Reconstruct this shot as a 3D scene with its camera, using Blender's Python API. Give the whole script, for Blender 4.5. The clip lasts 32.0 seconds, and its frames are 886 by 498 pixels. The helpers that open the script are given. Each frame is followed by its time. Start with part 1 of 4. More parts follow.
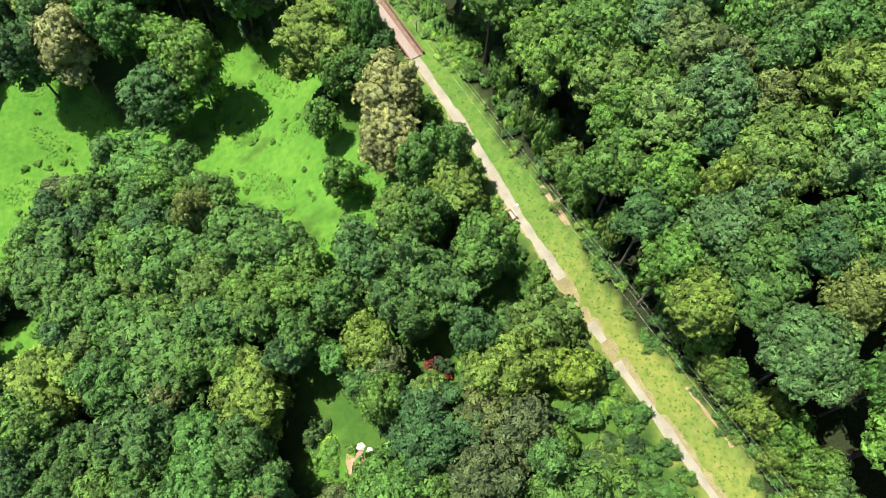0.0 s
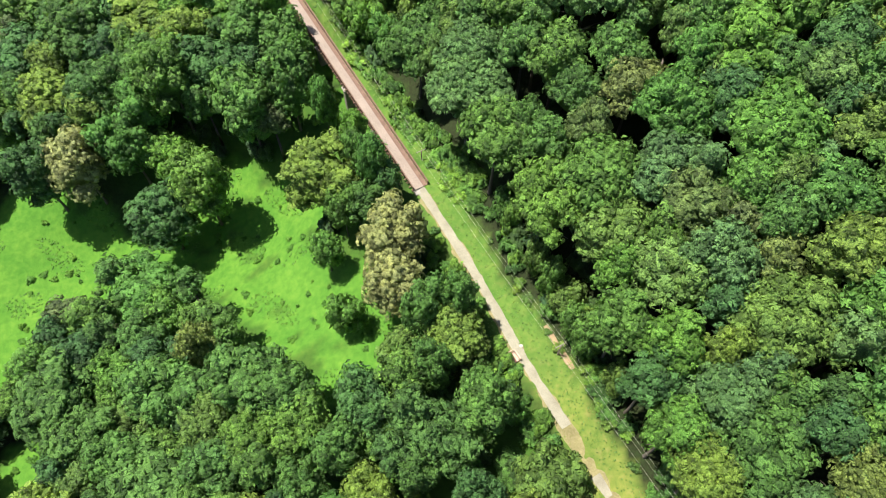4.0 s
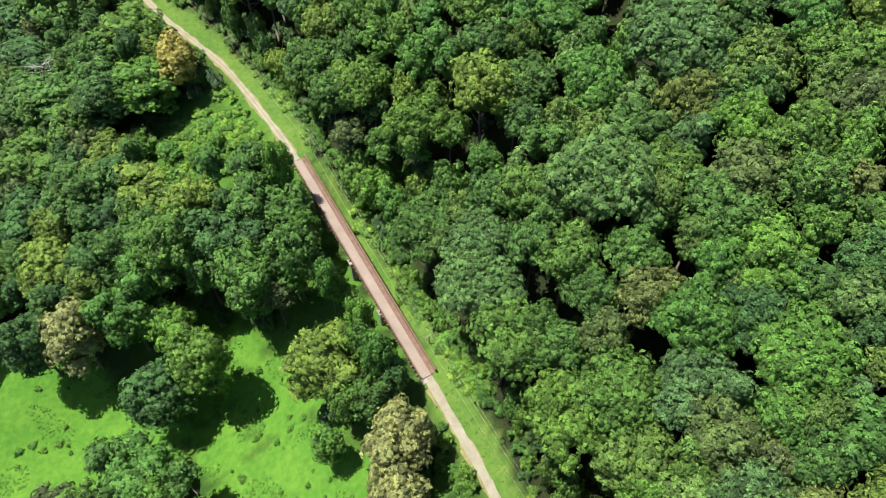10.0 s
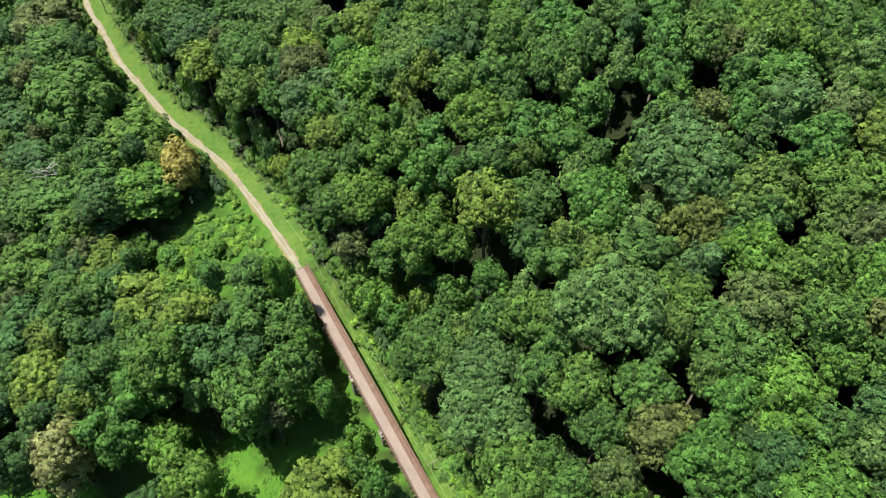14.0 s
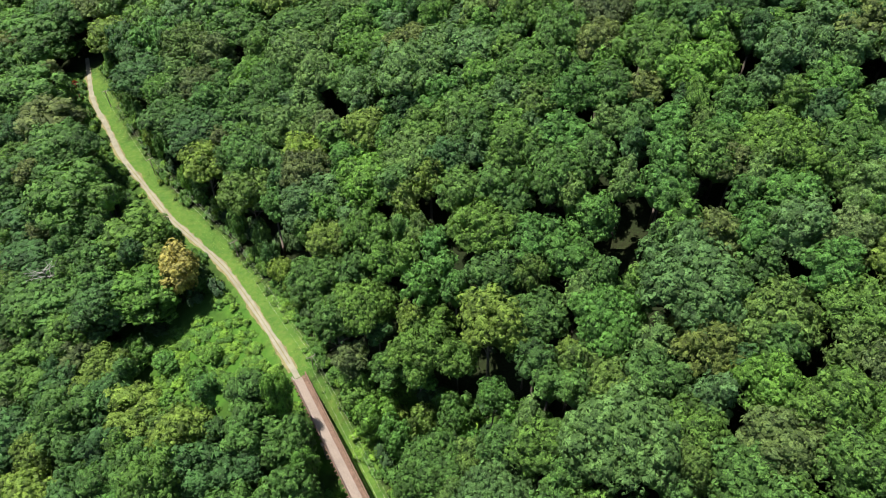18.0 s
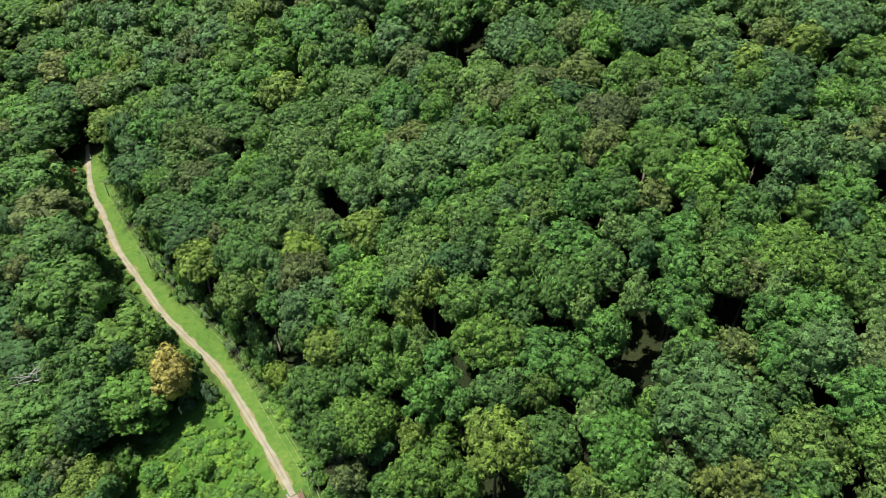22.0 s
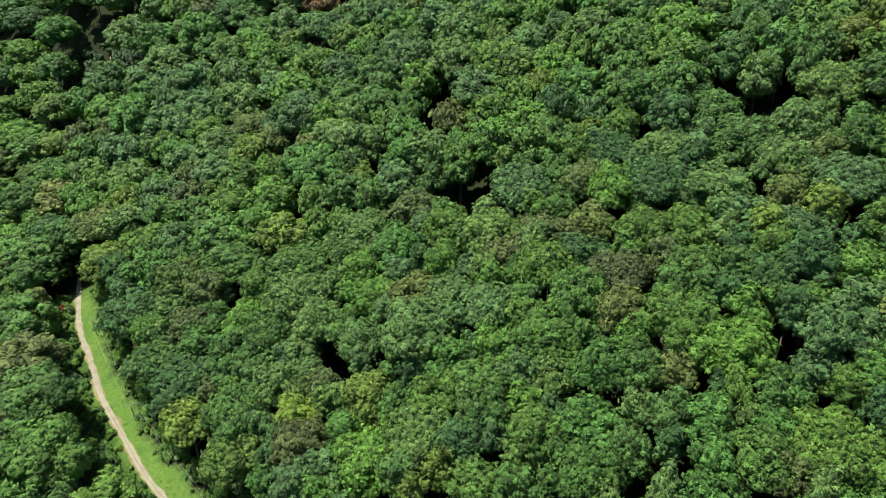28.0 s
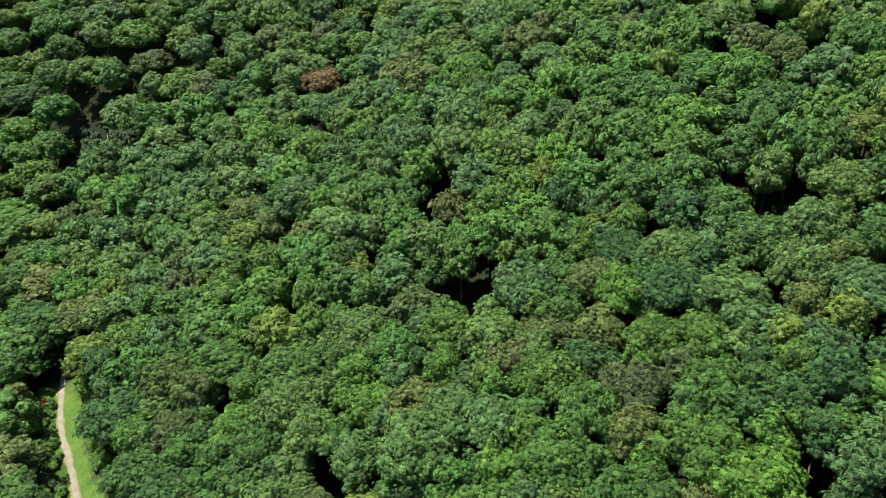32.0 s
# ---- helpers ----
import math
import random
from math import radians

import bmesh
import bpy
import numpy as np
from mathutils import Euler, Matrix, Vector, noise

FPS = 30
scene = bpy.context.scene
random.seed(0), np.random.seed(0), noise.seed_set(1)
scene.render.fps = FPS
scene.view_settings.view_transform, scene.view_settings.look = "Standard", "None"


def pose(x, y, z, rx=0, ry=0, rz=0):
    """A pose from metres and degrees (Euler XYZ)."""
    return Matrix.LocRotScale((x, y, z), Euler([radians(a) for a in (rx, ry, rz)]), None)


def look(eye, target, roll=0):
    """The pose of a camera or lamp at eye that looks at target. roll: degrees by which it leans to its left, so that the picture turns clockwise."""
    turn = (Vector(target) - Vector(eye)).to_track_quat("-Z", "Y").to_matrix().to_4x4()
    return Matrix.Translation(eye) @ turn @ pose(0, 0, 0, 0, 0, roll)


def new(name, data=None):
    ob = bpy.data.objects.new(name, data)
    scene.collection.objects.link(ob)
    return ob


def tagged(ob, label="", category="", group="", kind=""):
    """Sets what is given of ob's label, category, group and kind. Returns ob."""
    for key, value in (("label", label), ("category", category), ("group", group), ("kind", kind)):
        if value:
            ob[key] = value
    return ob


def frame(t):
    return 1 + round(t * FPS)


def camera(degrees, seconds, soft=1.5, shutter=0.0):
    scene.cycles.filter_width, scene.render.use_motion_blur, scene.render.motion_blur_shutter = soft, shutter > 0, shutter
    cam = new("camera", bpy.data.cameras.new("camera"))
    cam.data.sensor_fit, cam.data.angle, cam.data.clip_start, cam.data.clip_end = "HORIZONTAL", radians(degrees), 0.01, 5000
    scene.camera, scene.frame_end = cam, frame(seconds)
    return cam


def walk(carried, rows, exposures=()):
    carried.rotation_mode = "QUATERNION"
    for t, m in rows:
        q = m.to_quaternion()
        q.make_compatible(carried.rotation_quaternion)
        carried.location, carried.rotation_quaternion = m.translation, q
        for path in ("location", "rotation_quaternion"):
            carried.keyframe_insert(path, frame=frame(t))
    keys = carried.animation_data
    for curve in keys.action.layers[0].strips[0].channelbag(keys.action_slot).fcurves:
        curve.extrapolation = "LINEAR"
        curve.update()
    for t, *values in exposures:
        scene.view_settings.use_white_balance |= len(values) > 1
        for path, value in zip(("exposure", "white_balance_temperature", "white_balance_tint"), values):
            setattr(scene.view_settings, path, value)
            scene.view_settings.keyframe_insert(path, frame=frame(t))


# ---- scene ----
import collections

cam = camera(66.2, 32.0, soft=0.5)
# seconds, place in metres, pitch, roll and yaw in degrees
ROWS = [
    (0.0, 7.13, 8.16, 119.85, -64.373, 1.010, -0.849),
    (1.0, 7.30, 12.39, 121.60, -63.198, 0.900, -0.571),
    (2.0, 7.34, 16.73, 123.93, -62.304, 0.797, -0.323),
    (3.0, 7.28, 21.13, 126.26, -61.496, 0.702, -0.104),
    (4.0, 7.16, 25.56, 128.35, -60.674, 0.614, 0.089),
    (5.0, 6.98, 29.97, 130.16, -59.796, 0.533, 0.257),
    (6.0, 6.77, 34.31, 131.72, -58.850, 0.458, 0.402),
    (7.0, 6.53, 38.52, 133.12, -57.836, 0.390, 0.526),
    (8.0, 6.29, 42.55, 134.45, -56.763, 0.327, 0.630),
    (9.0, 6.05, 46.37, 135.79, -55.639, 0.271, 0.717),
    (10.0, 5.81, 49.95, 137.16, -54.471, 0.219, 0.787),
    (11.0, 5.58, 53.31, 138.60, -53.266, 0.173, 0.842),
    (12.0, 5.35, 56.49, 140.09, -52.034, 0.131, 0.883),
    (13.0, 5.13, 59.51, 141.62, -50.783, 0.094, 0.912),
    (14.0, 4.91, 62.45, 143.16, -49.522, 0.061, 0.930),
    (15.0, 4.68, 65.36, 144.70, -48.260, 0.031, 0.939),
    (16.0, 4.45, 68.29, 146.21, -47.006, 0.005, 0.938),
    (17.0, 4.21, 71.28, 147.67, -45.766, -0.017, 0.930),
    (18.0, 3.96, 74.34, 149.08, -44.543, -0.037, 0.916),
    (19.0, 3.69, 77.49, 150.46, -43.333, -0.054, 0.896),
    (20.0, 3.40, 80.69, 151.79, -42.131, -0.069, 0.872),
    (21.0, 3.09, 83.92, 153.11, -40.928, -0.082, 0.844),
    (22.0, 2.76, 87.14, 154.42, -39.714, -0.093, 0.813),
    (23.0, 2.40, 90.33, 155.75, -38.479, -0.103, 0.779),
    (24.0, 2.04, 93.47, 157.11, -37.221, -0.112, 0.744),
    (25.0, 1.66, 96.60, 158.53, -35.944, -0.120, 0.709),
    (26.0, 1.29, 99.75, 160.02, -34.667, -0.127, 0.672),
    (27.0, 0.93, 103.02, 161.61, -33.414, -0.135, 0.636),
    (28.0, 0.60, 106.50, 163.30, -32.218, -0.142, 0.601),
    (29.0, 0.33, 110.23, 165.11, -31.099, -0.150, 0.566),
    (30.0, 0.13, 114.16, 167.01, -30.047, -0.159, 0.532),
    (31.0, 0.04, 117.98, 168.92, -28.983, -0.168, 0.500),
    (32.0, 0.09, 120.98, 170.66, -27.700, -0.179, 0.470),
]
walk(cam, [(t, pose(x, y, z, 90 + pitch, 0, yaw) @ pose(0, 0, 0, 0, 0, roll)) for t, x, y, z, pitch, roll, yaw in ROWS],
     [(0.0, 1.02), (6.0, 0.95), (12.0, 0.74), (19.0, 0.62), (25.0, 0.60), (32.0, 0.66)])

# ---- world, sun ----
SUN_DIR = Vector((-0.36, 0.10, 1.0)).normalized()
world = bpy.data.worlds.new("sky")
scene.world = world
world.use_nodes = True
wn = world.node_tree.nodes
sky = wn.new("ShaderNodeTexSky")
sky.sky_type, sky.sun_disc = "NISHITA", False
sky.sun_elevation = math.asin(SUN_DIR.z)
sky.sun_rotation = math.atan2(SUN_DIR.x, SUN_DIR.y)
world.node_tree.links.new(sky.outputs[0], wn["Background"].inputs[0])
wn["Background"].inputs[1].default_value = 0.080
sun = new("sun", bpy.data.lights.new("sun", "SUN"))
sun.data.energy, sun.data.angle, sun.data.color = 5.0, radians(0.6), (1.0, 0.95, 0.86)
sun.matrix_world = look((0, 0, 300), Vector((0, 0, 300)) - SUN_DIR)

# ---- materials ----


def material(name, rough=0.8, spec=0.3):
    m = bpy.data.materials.new(name)
    m.use_nodes = True
    b = m.node_tree.nodes["Principled BSDF"]
    b.inputs["Roughness"].default_value = rough
    b.inputs["Specular IOR Level"].default_value = spec
    return m, m.node_tree.nodes, m.node_tree.links, b


def node(nodes, kind, **values):
    n = nodes.new(kind)
    for k, v in values.items():
        n.inputs[k.replace("_", " ")].default_value = v
    return n


def ramp(nodes, stops):
    n = nodes.new("ShaderNodeValToRGB")
    e = n.color_ramp.elements
    e[0].position, e[0].color = stops[0][0], (*stops[0][1], 1)
    e[1].position, e[1].color = stops[-1][0], (*stops[-1][1], 1)
    for p, c in stops[1:-1]:
        e.new(p).color = (*c, 1)
    return n


def mixed(nodes, links, kind, a, b, fac):
    """A colour mix of two sockets or colours."""
    n = nodes.new("ShaderNodeMix")
    n.data_type, n.blend_type = "RGBA", kind
    for sock, v in ((n.inputs["A"], a), (n.inputs["B"], b), (n.inputs["Factor"], fac)):
        if hasattr(v, "is_output"):
            links.new(v, sock)
        else:
            sock.default_value = (*v, 1) if isinstance(v, tuple) else v
    return n.outputs["Result"]


def bump(nodes, links, b, height, strength, distance):
    n = node(nodes, "ShaderNodeBump", Strength=strength, Distance=distance)
    links.new(height, n.inputs["Height"])
    links.new(n.outputs[0], b.inputs["Normal"])


def leaf_material(name, c, joined=False, spread=0.26, grain=5.0, depth=1.0):
    """Foliage: each tuft of leaves, each bough and each tree has a tone of its own; light shines through."""
    m, nodes, links, b = material(name, 0.50, 0.40)
    geo = nodes.new("ShaderNodeNewGeometry")
    c = (c[0] * 0.92, c[1] * 0.94, c[2] * 0.94)
    dark = tuple(v * (1 - 0.45 * depth) for v in c)
    light = tuple(v * (1 + 0.52 * depth) + 0.008 * depth for v in c)
    leaf = ramp(nodes, [(0.0, dark), (0.45, c), (1.0, light)])
    links.new(geo.outputs["Random Per Island"], leaf.inputs[0])
    pos = node(nodes, "ShaderNodeTexNoise", Scale=0.45, Detail=3.0)
    links.new(geo.outputs["Position"], pos.inputs["Vector"])
    bough = ramp(nodes, [(0.3, (0.78, 0.80, 0.84)), (0.7, (1.24, 1.18, 1.05))])
    links.new(pos.outputs[0], bough.inputs[0])
    col = mixed(nodes, links, "MULTIPLY", leaf.outputs[0], bough.outputs[0], 1.0)
    # single leaves inside a tuft
    fine = node(nodes, "ShaderNodeTexNoise", Scale=grain, Detail=3.0, Roughness=0.7)
    links.new(geo.outputs["Position"], fine.inputs["Vector"])
    speck = ramp(nodes, [(0.34, (1 - 0.50 * depth, 1 - 0.45 * depth, 1 - 0.44 * depth)), (0.5, (1.0, 1.0, 1.0)), (0.66, (1 + 0.5 * depth, 1 + 0.44 * depth, 1 + 0.40 * depth))])
    links.new(fine.outputs[0], speck.inputs[0])
    col = mixed(nodes, links, "MULTIPLY", col, speck.outputs[0], 1.0)
    bump(nodes, links, b, fine.outputs[0], 1.0, 1.6 / grain)
    if joined:
        one = nodes.new("ShaderNodeAttribute")
        one.attribute_name = "tone"
        tone_in = one.outputs["Fac"]
    else:
        tone_in = nodes.new("ShaderNodeObjectInfo").outputs["Random"]
    k = spread
    tone = ramp(nodes, [(0.0, (1 - k * 0.7, 1 - k * 0.6, 1 - k * 0.3)), (0.35, (0.95, 1.0, 1.08)), (0.7, (1.12, 1.04, 0.9)), (1.0, (1 + k * 1.1, 1 + k * 0.7, 1))])
    links.new(tone_in, tone.inputs[0])
    col = mixed(nodes, links, "MULTIPLY", col, tone.outputs[0], 1.0)
    links.new(col, b.inputs["Base Color"])
    glow = nodes.new("ShaderNodeBsdfTranslucent")
    links.new(mixed(nodes, links, "MULTIPLY", col, (1.5, 1.5, 0.7), 1.0), glow.inputs[0])
    mix = node(nodes, "ShaderNodeMixShader", Fac=0.17)
    links.new(b.outputs[0], mix.inputs[1])
    links.new(glow.outputs[0], mix.inputs[2])
    links.new(mix.outputs[0], nodes["Material Output"].inputs[0])
    return m


SPECIES = {
    "oak": (0.090, 0.198, 0.034), "dark": (0.063, 0.152, 0.035), "yellow": (0.124, 0.214, 0.037), "lime": (0.162, 0.268, 0.036),
    "bright": (0.094, 0.226, 0.036), "pale": (0.104, 0.208, 0.055), "olive": (0.122, 0.182, 0.046), "rust": (0.215, 0.140, 0.060),
    "tan": (0.225, 0.265, 0.108), "brown": (0.110, 0.156, 0.045), "redbush": (0.15, 0.026, 0.020), "amber": (0.40, 0.345, 0.085),
}
LABELS = {
    "oak": "tall broadleaf tree with a lumpy mid-green crown", "dark": "tall broadleaf tree with a dense dark green crown",
    "yellow": "broadleaf tree with a yellowish green crown", "lime": "broadleaf tree with a bright yellow-green crown",
    "bright": "broadleaf tree with a fresh bright green crown", "pale": "broad tree with a pale bluish green crown",
    "olive": "broadleaf tree with a dull olive-brown crown", "rust": "tree with a rusty red-brown drying crown",
    "tan": "broad tree with a pale tan-green flowering crown", "brown": "tree with a thin brownish green crown",
    "amber": "tree with an orange-yellow early autumn crown",
    "redbush": "dark red-leaved bush in the shade",
}
EVEN = {"tan": 0.08, "amber": 0.06}
LEAF = {k: leaf_material("leaves_" + k, c, False, EVEN.get(k, 0.26), 5.0, 1.22) for k, c in SPECIES.items()}
# leaves of the massed woods, bluer: distance haze put into their colour
LEAF_HAZED = {k: leaf_material("hazed_leaves_" + k, (c[0], c[1], c[2] * 1.14), True, 0.24, 3.2, 1.22) for k, c in SPECIES.items()}


def surface(name, stops, scale, rough=0.85, bump_size=0.05, strength=0.5, fine=8.0, spec=0.3, blotch=((0.8, 0.8, 0.8), (1.2, 1.2, 1.2))):
    """A mottled surface: grain from one noise, stains from a larger one."""
    m, nodes, links, b = material(name, rough, spec)
    geo = nodes.new("ShaderNodeNewGeometry")
    n1, n2 = node(nodes, "ShaderNodeTexNoise", Scale=scale * fine, Detail=5.0), node(nodes, "ShaderNodeTexNoise", Scale=scale, Detail=4.0)
    for n in (n1, n2):
        links.new(geo.outputs["Position"], n.inputs["Vector"])
    r1, r2 = ramp(nodes, stops), ramp(nodes, [(0.3, blotch[0]), (0.7, blotch[1])])
    links.new(n1.outputs[0], r1.inputs[0])
    links.new(n2.outputs[0], r2.inputs[0])
    links.new(mixed(nodes, links, "MULTIPLY", r1.outputs[0], r2.outputs[0], 1.0), b.inputs["Base Color"])
    bump(nodes, links, b, n1.outputs[0], strength, bump_size)
    return m


BARK = surface("bark", [(0.3, (0.07, 0.055, 0.042)), (0.7, (0.17, 0.145, 0.12))], 0.8)
DEADWOOD = surface("dead_wood", [(0.3, (0.30, 0.28, 0.25)), (0.7, (0.52, 0.50, 0.46))], 0.8)
GRAVEL = surface("gravel", [(0.3, (0.200, 0.186, 0.138)), (0.7, (0.335, 0.316, 0.245))], 0.35, 0.9, 0.02, 0.6, 24.0, blotch=((0.82, 0.80, 0.76), (1.15, 1.15, 1.15)))
DECK = surface("weathered_deck", [(0.3, (0.245, 0.193, 0.158)), (0.7, (0.345, 0.282, 0.238))], 0.25, 0.85, 0.01, 0.4, 14.0, blotch=((0.86, 0.86, 0.86), (1.1, 1.1, 1.1)))
TIMBER = surface("brown_timber", [(0.3, (0.11, 0.065, 0.045)), (0.7, (0.23, 0.15, 0.11))], 0.7)
STEEL = surface("rusted_steel", [(0.3, (0.09, 0.055, 0.04)), (0.7, (0.17, 0.10, 0.07))], 0.8, 0.7)
STONE = surface("pier_stone", [(0.3, (0.22, 0.20, 0.17)), (0.7, (0.36, 0.33, 0.29))], 0.5)
POLE = surface("pole_wood", [(0.3, (0.16, 0.12, 0.09)), (0.7, (0.30, 0.25, 0.20))], 0.9)
ARM = surface("grey_crossarm", [(0.3, (0.20, 0.18, 0.15)), (0.7, (0.34, 0.31, 0.27))], 0.9)
WIRE = surface("aluminium_wire", [(0.3, (0.52, 0.50, 0.42)), (0.7, (0.64, 0.62, 0.52))], 0.5, 0.45, spec=0.6)
SOIL = surface("bare_soil", [(0.3, (0.26, 0.15, 0.085)), (0.7, (0.42, 0.27, 0.17))], 0.5)
ROCK = surface("pale_rock", [(0.3, (0.38, 0.36, 0.31)), (0.7, (0.58, 0.55, 0.49))], 0.8)
PINKWOOD = surface("pinkish_planks", [(0.3, (0.42, 0.26, 0.19)), (0.7, (0.56, 0.38, 0.30))], 0.6)


def ground_material():
    m, nodes, links, b = material("forest_ground", 0.95, 0.15)
    geo = nodes.new("ShaderNodeNewGeometry")
    n1, n2, n3 = (node(nodes, "ShaderNodeTexNoise", Scale=s, Detail=5.0) for s in (2.2, 0.12, 0.7))
    for n in (n1, n2, n3):
        links.new(geo.outputs["Position"], n.inputs["Vector"])
    # litter kept near black: the shade of canopy gaps is put into its colour
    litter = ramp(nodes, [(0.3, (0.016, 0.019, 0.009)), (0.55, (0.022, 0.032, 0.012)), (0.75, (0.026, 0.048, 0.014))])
    vines = ramp(nodes, [(0.25, (0.058, 0.160, 0.020)), (0.5, (0.076, 0.198, 0.024)), (0.75, (0.104, 0.228, 0.030))])
    grass = ramp(nodes, [(0.25, (0.066, 0.146, 0.026)), (0.5, (0.090, 0.176, 0.032)), (0.75, (0.130, 0.190, 0.044))])
    links.new(n1.outputs[0], litter.inputs[0])
    links.new(n3.outputs[0], vines.inputs[0])
    links.new(n3.outputs[0], grass.inputs[0])
    masks = []
    for name in ("meadow", "verge", "sere"):
        a = nodes.new("ShaderNodeAttribute")
        a.attribute_name = name
        r = ramp(nodes, [(0.0, (0, 0, 0)), (1.0, (1, 1, 1))])
        links.new(a.outputs["Fac"], r.inputs[0])
        masks.append(r.outputs[0])
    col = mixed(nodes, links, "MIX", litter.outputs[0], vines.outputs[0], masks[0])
    col = mixed(nodes, links, "MIX", col, grass.outputs[0], masks[1])
    sere = ramp(nodes, [(0.3, (0.125, 0.165, 0.034)), (0.55, (0.190, 0.205, 0.048)), (0.75, (0.250, 0.220, 0.075))])
    links.new(n3.outputs[0], sere.inputs[0])
    col = mixed(nodes, links, "MIX", col, sere.outputs[0], masks[2])
    tone = ramp(nodes, [(0.3, (0.78, 0.86, 0.8)), (0.7, (1.22, 1.1, 1.05))])
    links.new(n2.outputs[0], tone.inputs[0])
    links.new(mixed(nodes, links, "MULTIPLY", col, tone.outputs[0], 1.0), b.inputs["Base Color"])
    bump(nodes, links, b, n3.outputs[0], 0.7, 0.4)
    return m


GROUND = ground_material()

# ---- mesh helpers ----


def mesh_of(name, verts, faces, mats=(), index=None, smooth=False, normals=None):
    """A mesh from arrays of vertices and of faces with one number of corners."""
    me = bpy.data.meshes.new(name)
    verts, faces = np.asarray(verts, np.float32), np.asarray(faces, np.int32)
    me.vertices.add(len(verts))
    me.vertices.foreach_set("co", verts.ravel())
    n, k = faces.shape
    me.loops.add(n * k)
    me.loops.foreach_set("vertex_index", faces.ravel())
    me.polygons.add(n)
    me.polygons.foreach_set("loop_start", np.arange(0, n * k, k, dtype=np.int32))
    if index is not None:
        me.polygons.foreach_set("material_index", np.asarray(index, np.int32))
    me.polygons.foreach_set("use_smooth", np.full(n, smooth))
    for m in mats:
        me.materials.append(m)
    me.update(calc_edges=True)
    if normals is not None:
        me.normals_split_custom_set_from_vertices(np.asarray(normals, np.float32))
    return me


def empty(name, m, label, category, group=""):
    ob = new(name)
    ob.empty_display_size = 0.5
    ob.matrix_world = m
    return tagged(ob, label, category, group)


def part(name, data, mat, parent, label=""):
    """One mesh object under a thing or a part. data: a bmesh or a mesh."""
    if isinstance(data, bmesh.types.BMesh):
        me = bpy.data.meshes.new(name)
        data.to_mesh(me)
        data.free()
        data = me
    if mat and not data.materials:
        data.materials.append(mat)
    ob = new(name, data)
    ob.parent = parent
    return tagged(ob, label)


def box(bm, size, m=Matrix(), bevel=0.02):
    g = bmesh.ops.create_cube(bm, size=1.0, matrix=m @ Matrix.Diagonal((*size, 1)))
    if bevel:
        edges = list({e for v in g["verts"] for e in v.link_edges})
        bmesh.ops.bevel(bm, geom=edges, offset=bevel, segments=1, affect="EDGES")
    return bm


def tube_rings(points, radii, sides=6):
    """Vertices and quads of a tapered tube along points."""
    p = np.asarray(points, float)
    d = np.gradient(p, axis=0)
    d /= np.linalg.norm(d, axis=1)[:, None] + 1e-9
    ref = np.where(np.abs(d[:, 2:3]) > 0.9, [[1.0, 0, 0]], [[0, 0, 1.0]])
    a = np.cross(d, ref)
    a /= np.linalg.norm(a, axis=1)[:, None]
    b = np.cross(d, a)
    ang = np.arange(sides) * 2 * np.pi / sides
    v = p[:, None] + np.asarray(radii)[:, None, None] * (np.cos(ang)[None, :, None] * a[:, None] + np.sin(ang)[None, :, None] * b[:, None])
    i = np.arange(len(p) - 1)[:, None] * sides
    j, k = np.arange(sides)[None], (np.arange(sides)[None] + 1) % sides
    f = np.stack([i + j, i + k, i + sides + k, i + sides + j], -1).reshape(-1, 4)
    return v.reshape(-1, 3), f


def joined(pieces):
    """Pieces of vertices and faces as one."""
    vs, fs, n = [], [], 0
    for v, f in pieces:
        vs.append(v)
        fs.append(f + n)
        n += len(v)
    return np.concatenate(vs), np.concatenate(fs)


PHI = (1 + 5 ** 0.5) / 2
ICO_V = np.array([(-1, PHI, 0), (1, PHI, 0), (-1, -PHI, 0), (1, -PHI, 0), (0, -1, PHI), (0, 1, PHI), (0, -1, -PHI), (0, 1, -PHI),
                  (PHI, 0, -1), (PHI, 0, 1), (-PHI, 0, -1), (-PHI, 0, 1)]) / math.sqrt(1 + PHI ** 2)
ICO_F = np.array([(0, 11, 5), (0, 5, 1), (0, 1, 7), (0, 7, 10), (0, 10, 11), (1, 5, 9), (5, 11, 4), (11, 10, 2), (10, 7, 6), (7, 1, 8),
                  (3, 9, 4), (3, 4, 2), (3, 2, 6), (3, 6, 8), (3, 8, 9), (4, 9, 5), (2, 4, 11), (6, 2, 10), (8, 6, 7), (9, 8, 1)])


def unit(v):
    return v / (np.linalg.norm(v, axis=-1, keepdims=True) + 1e-9)


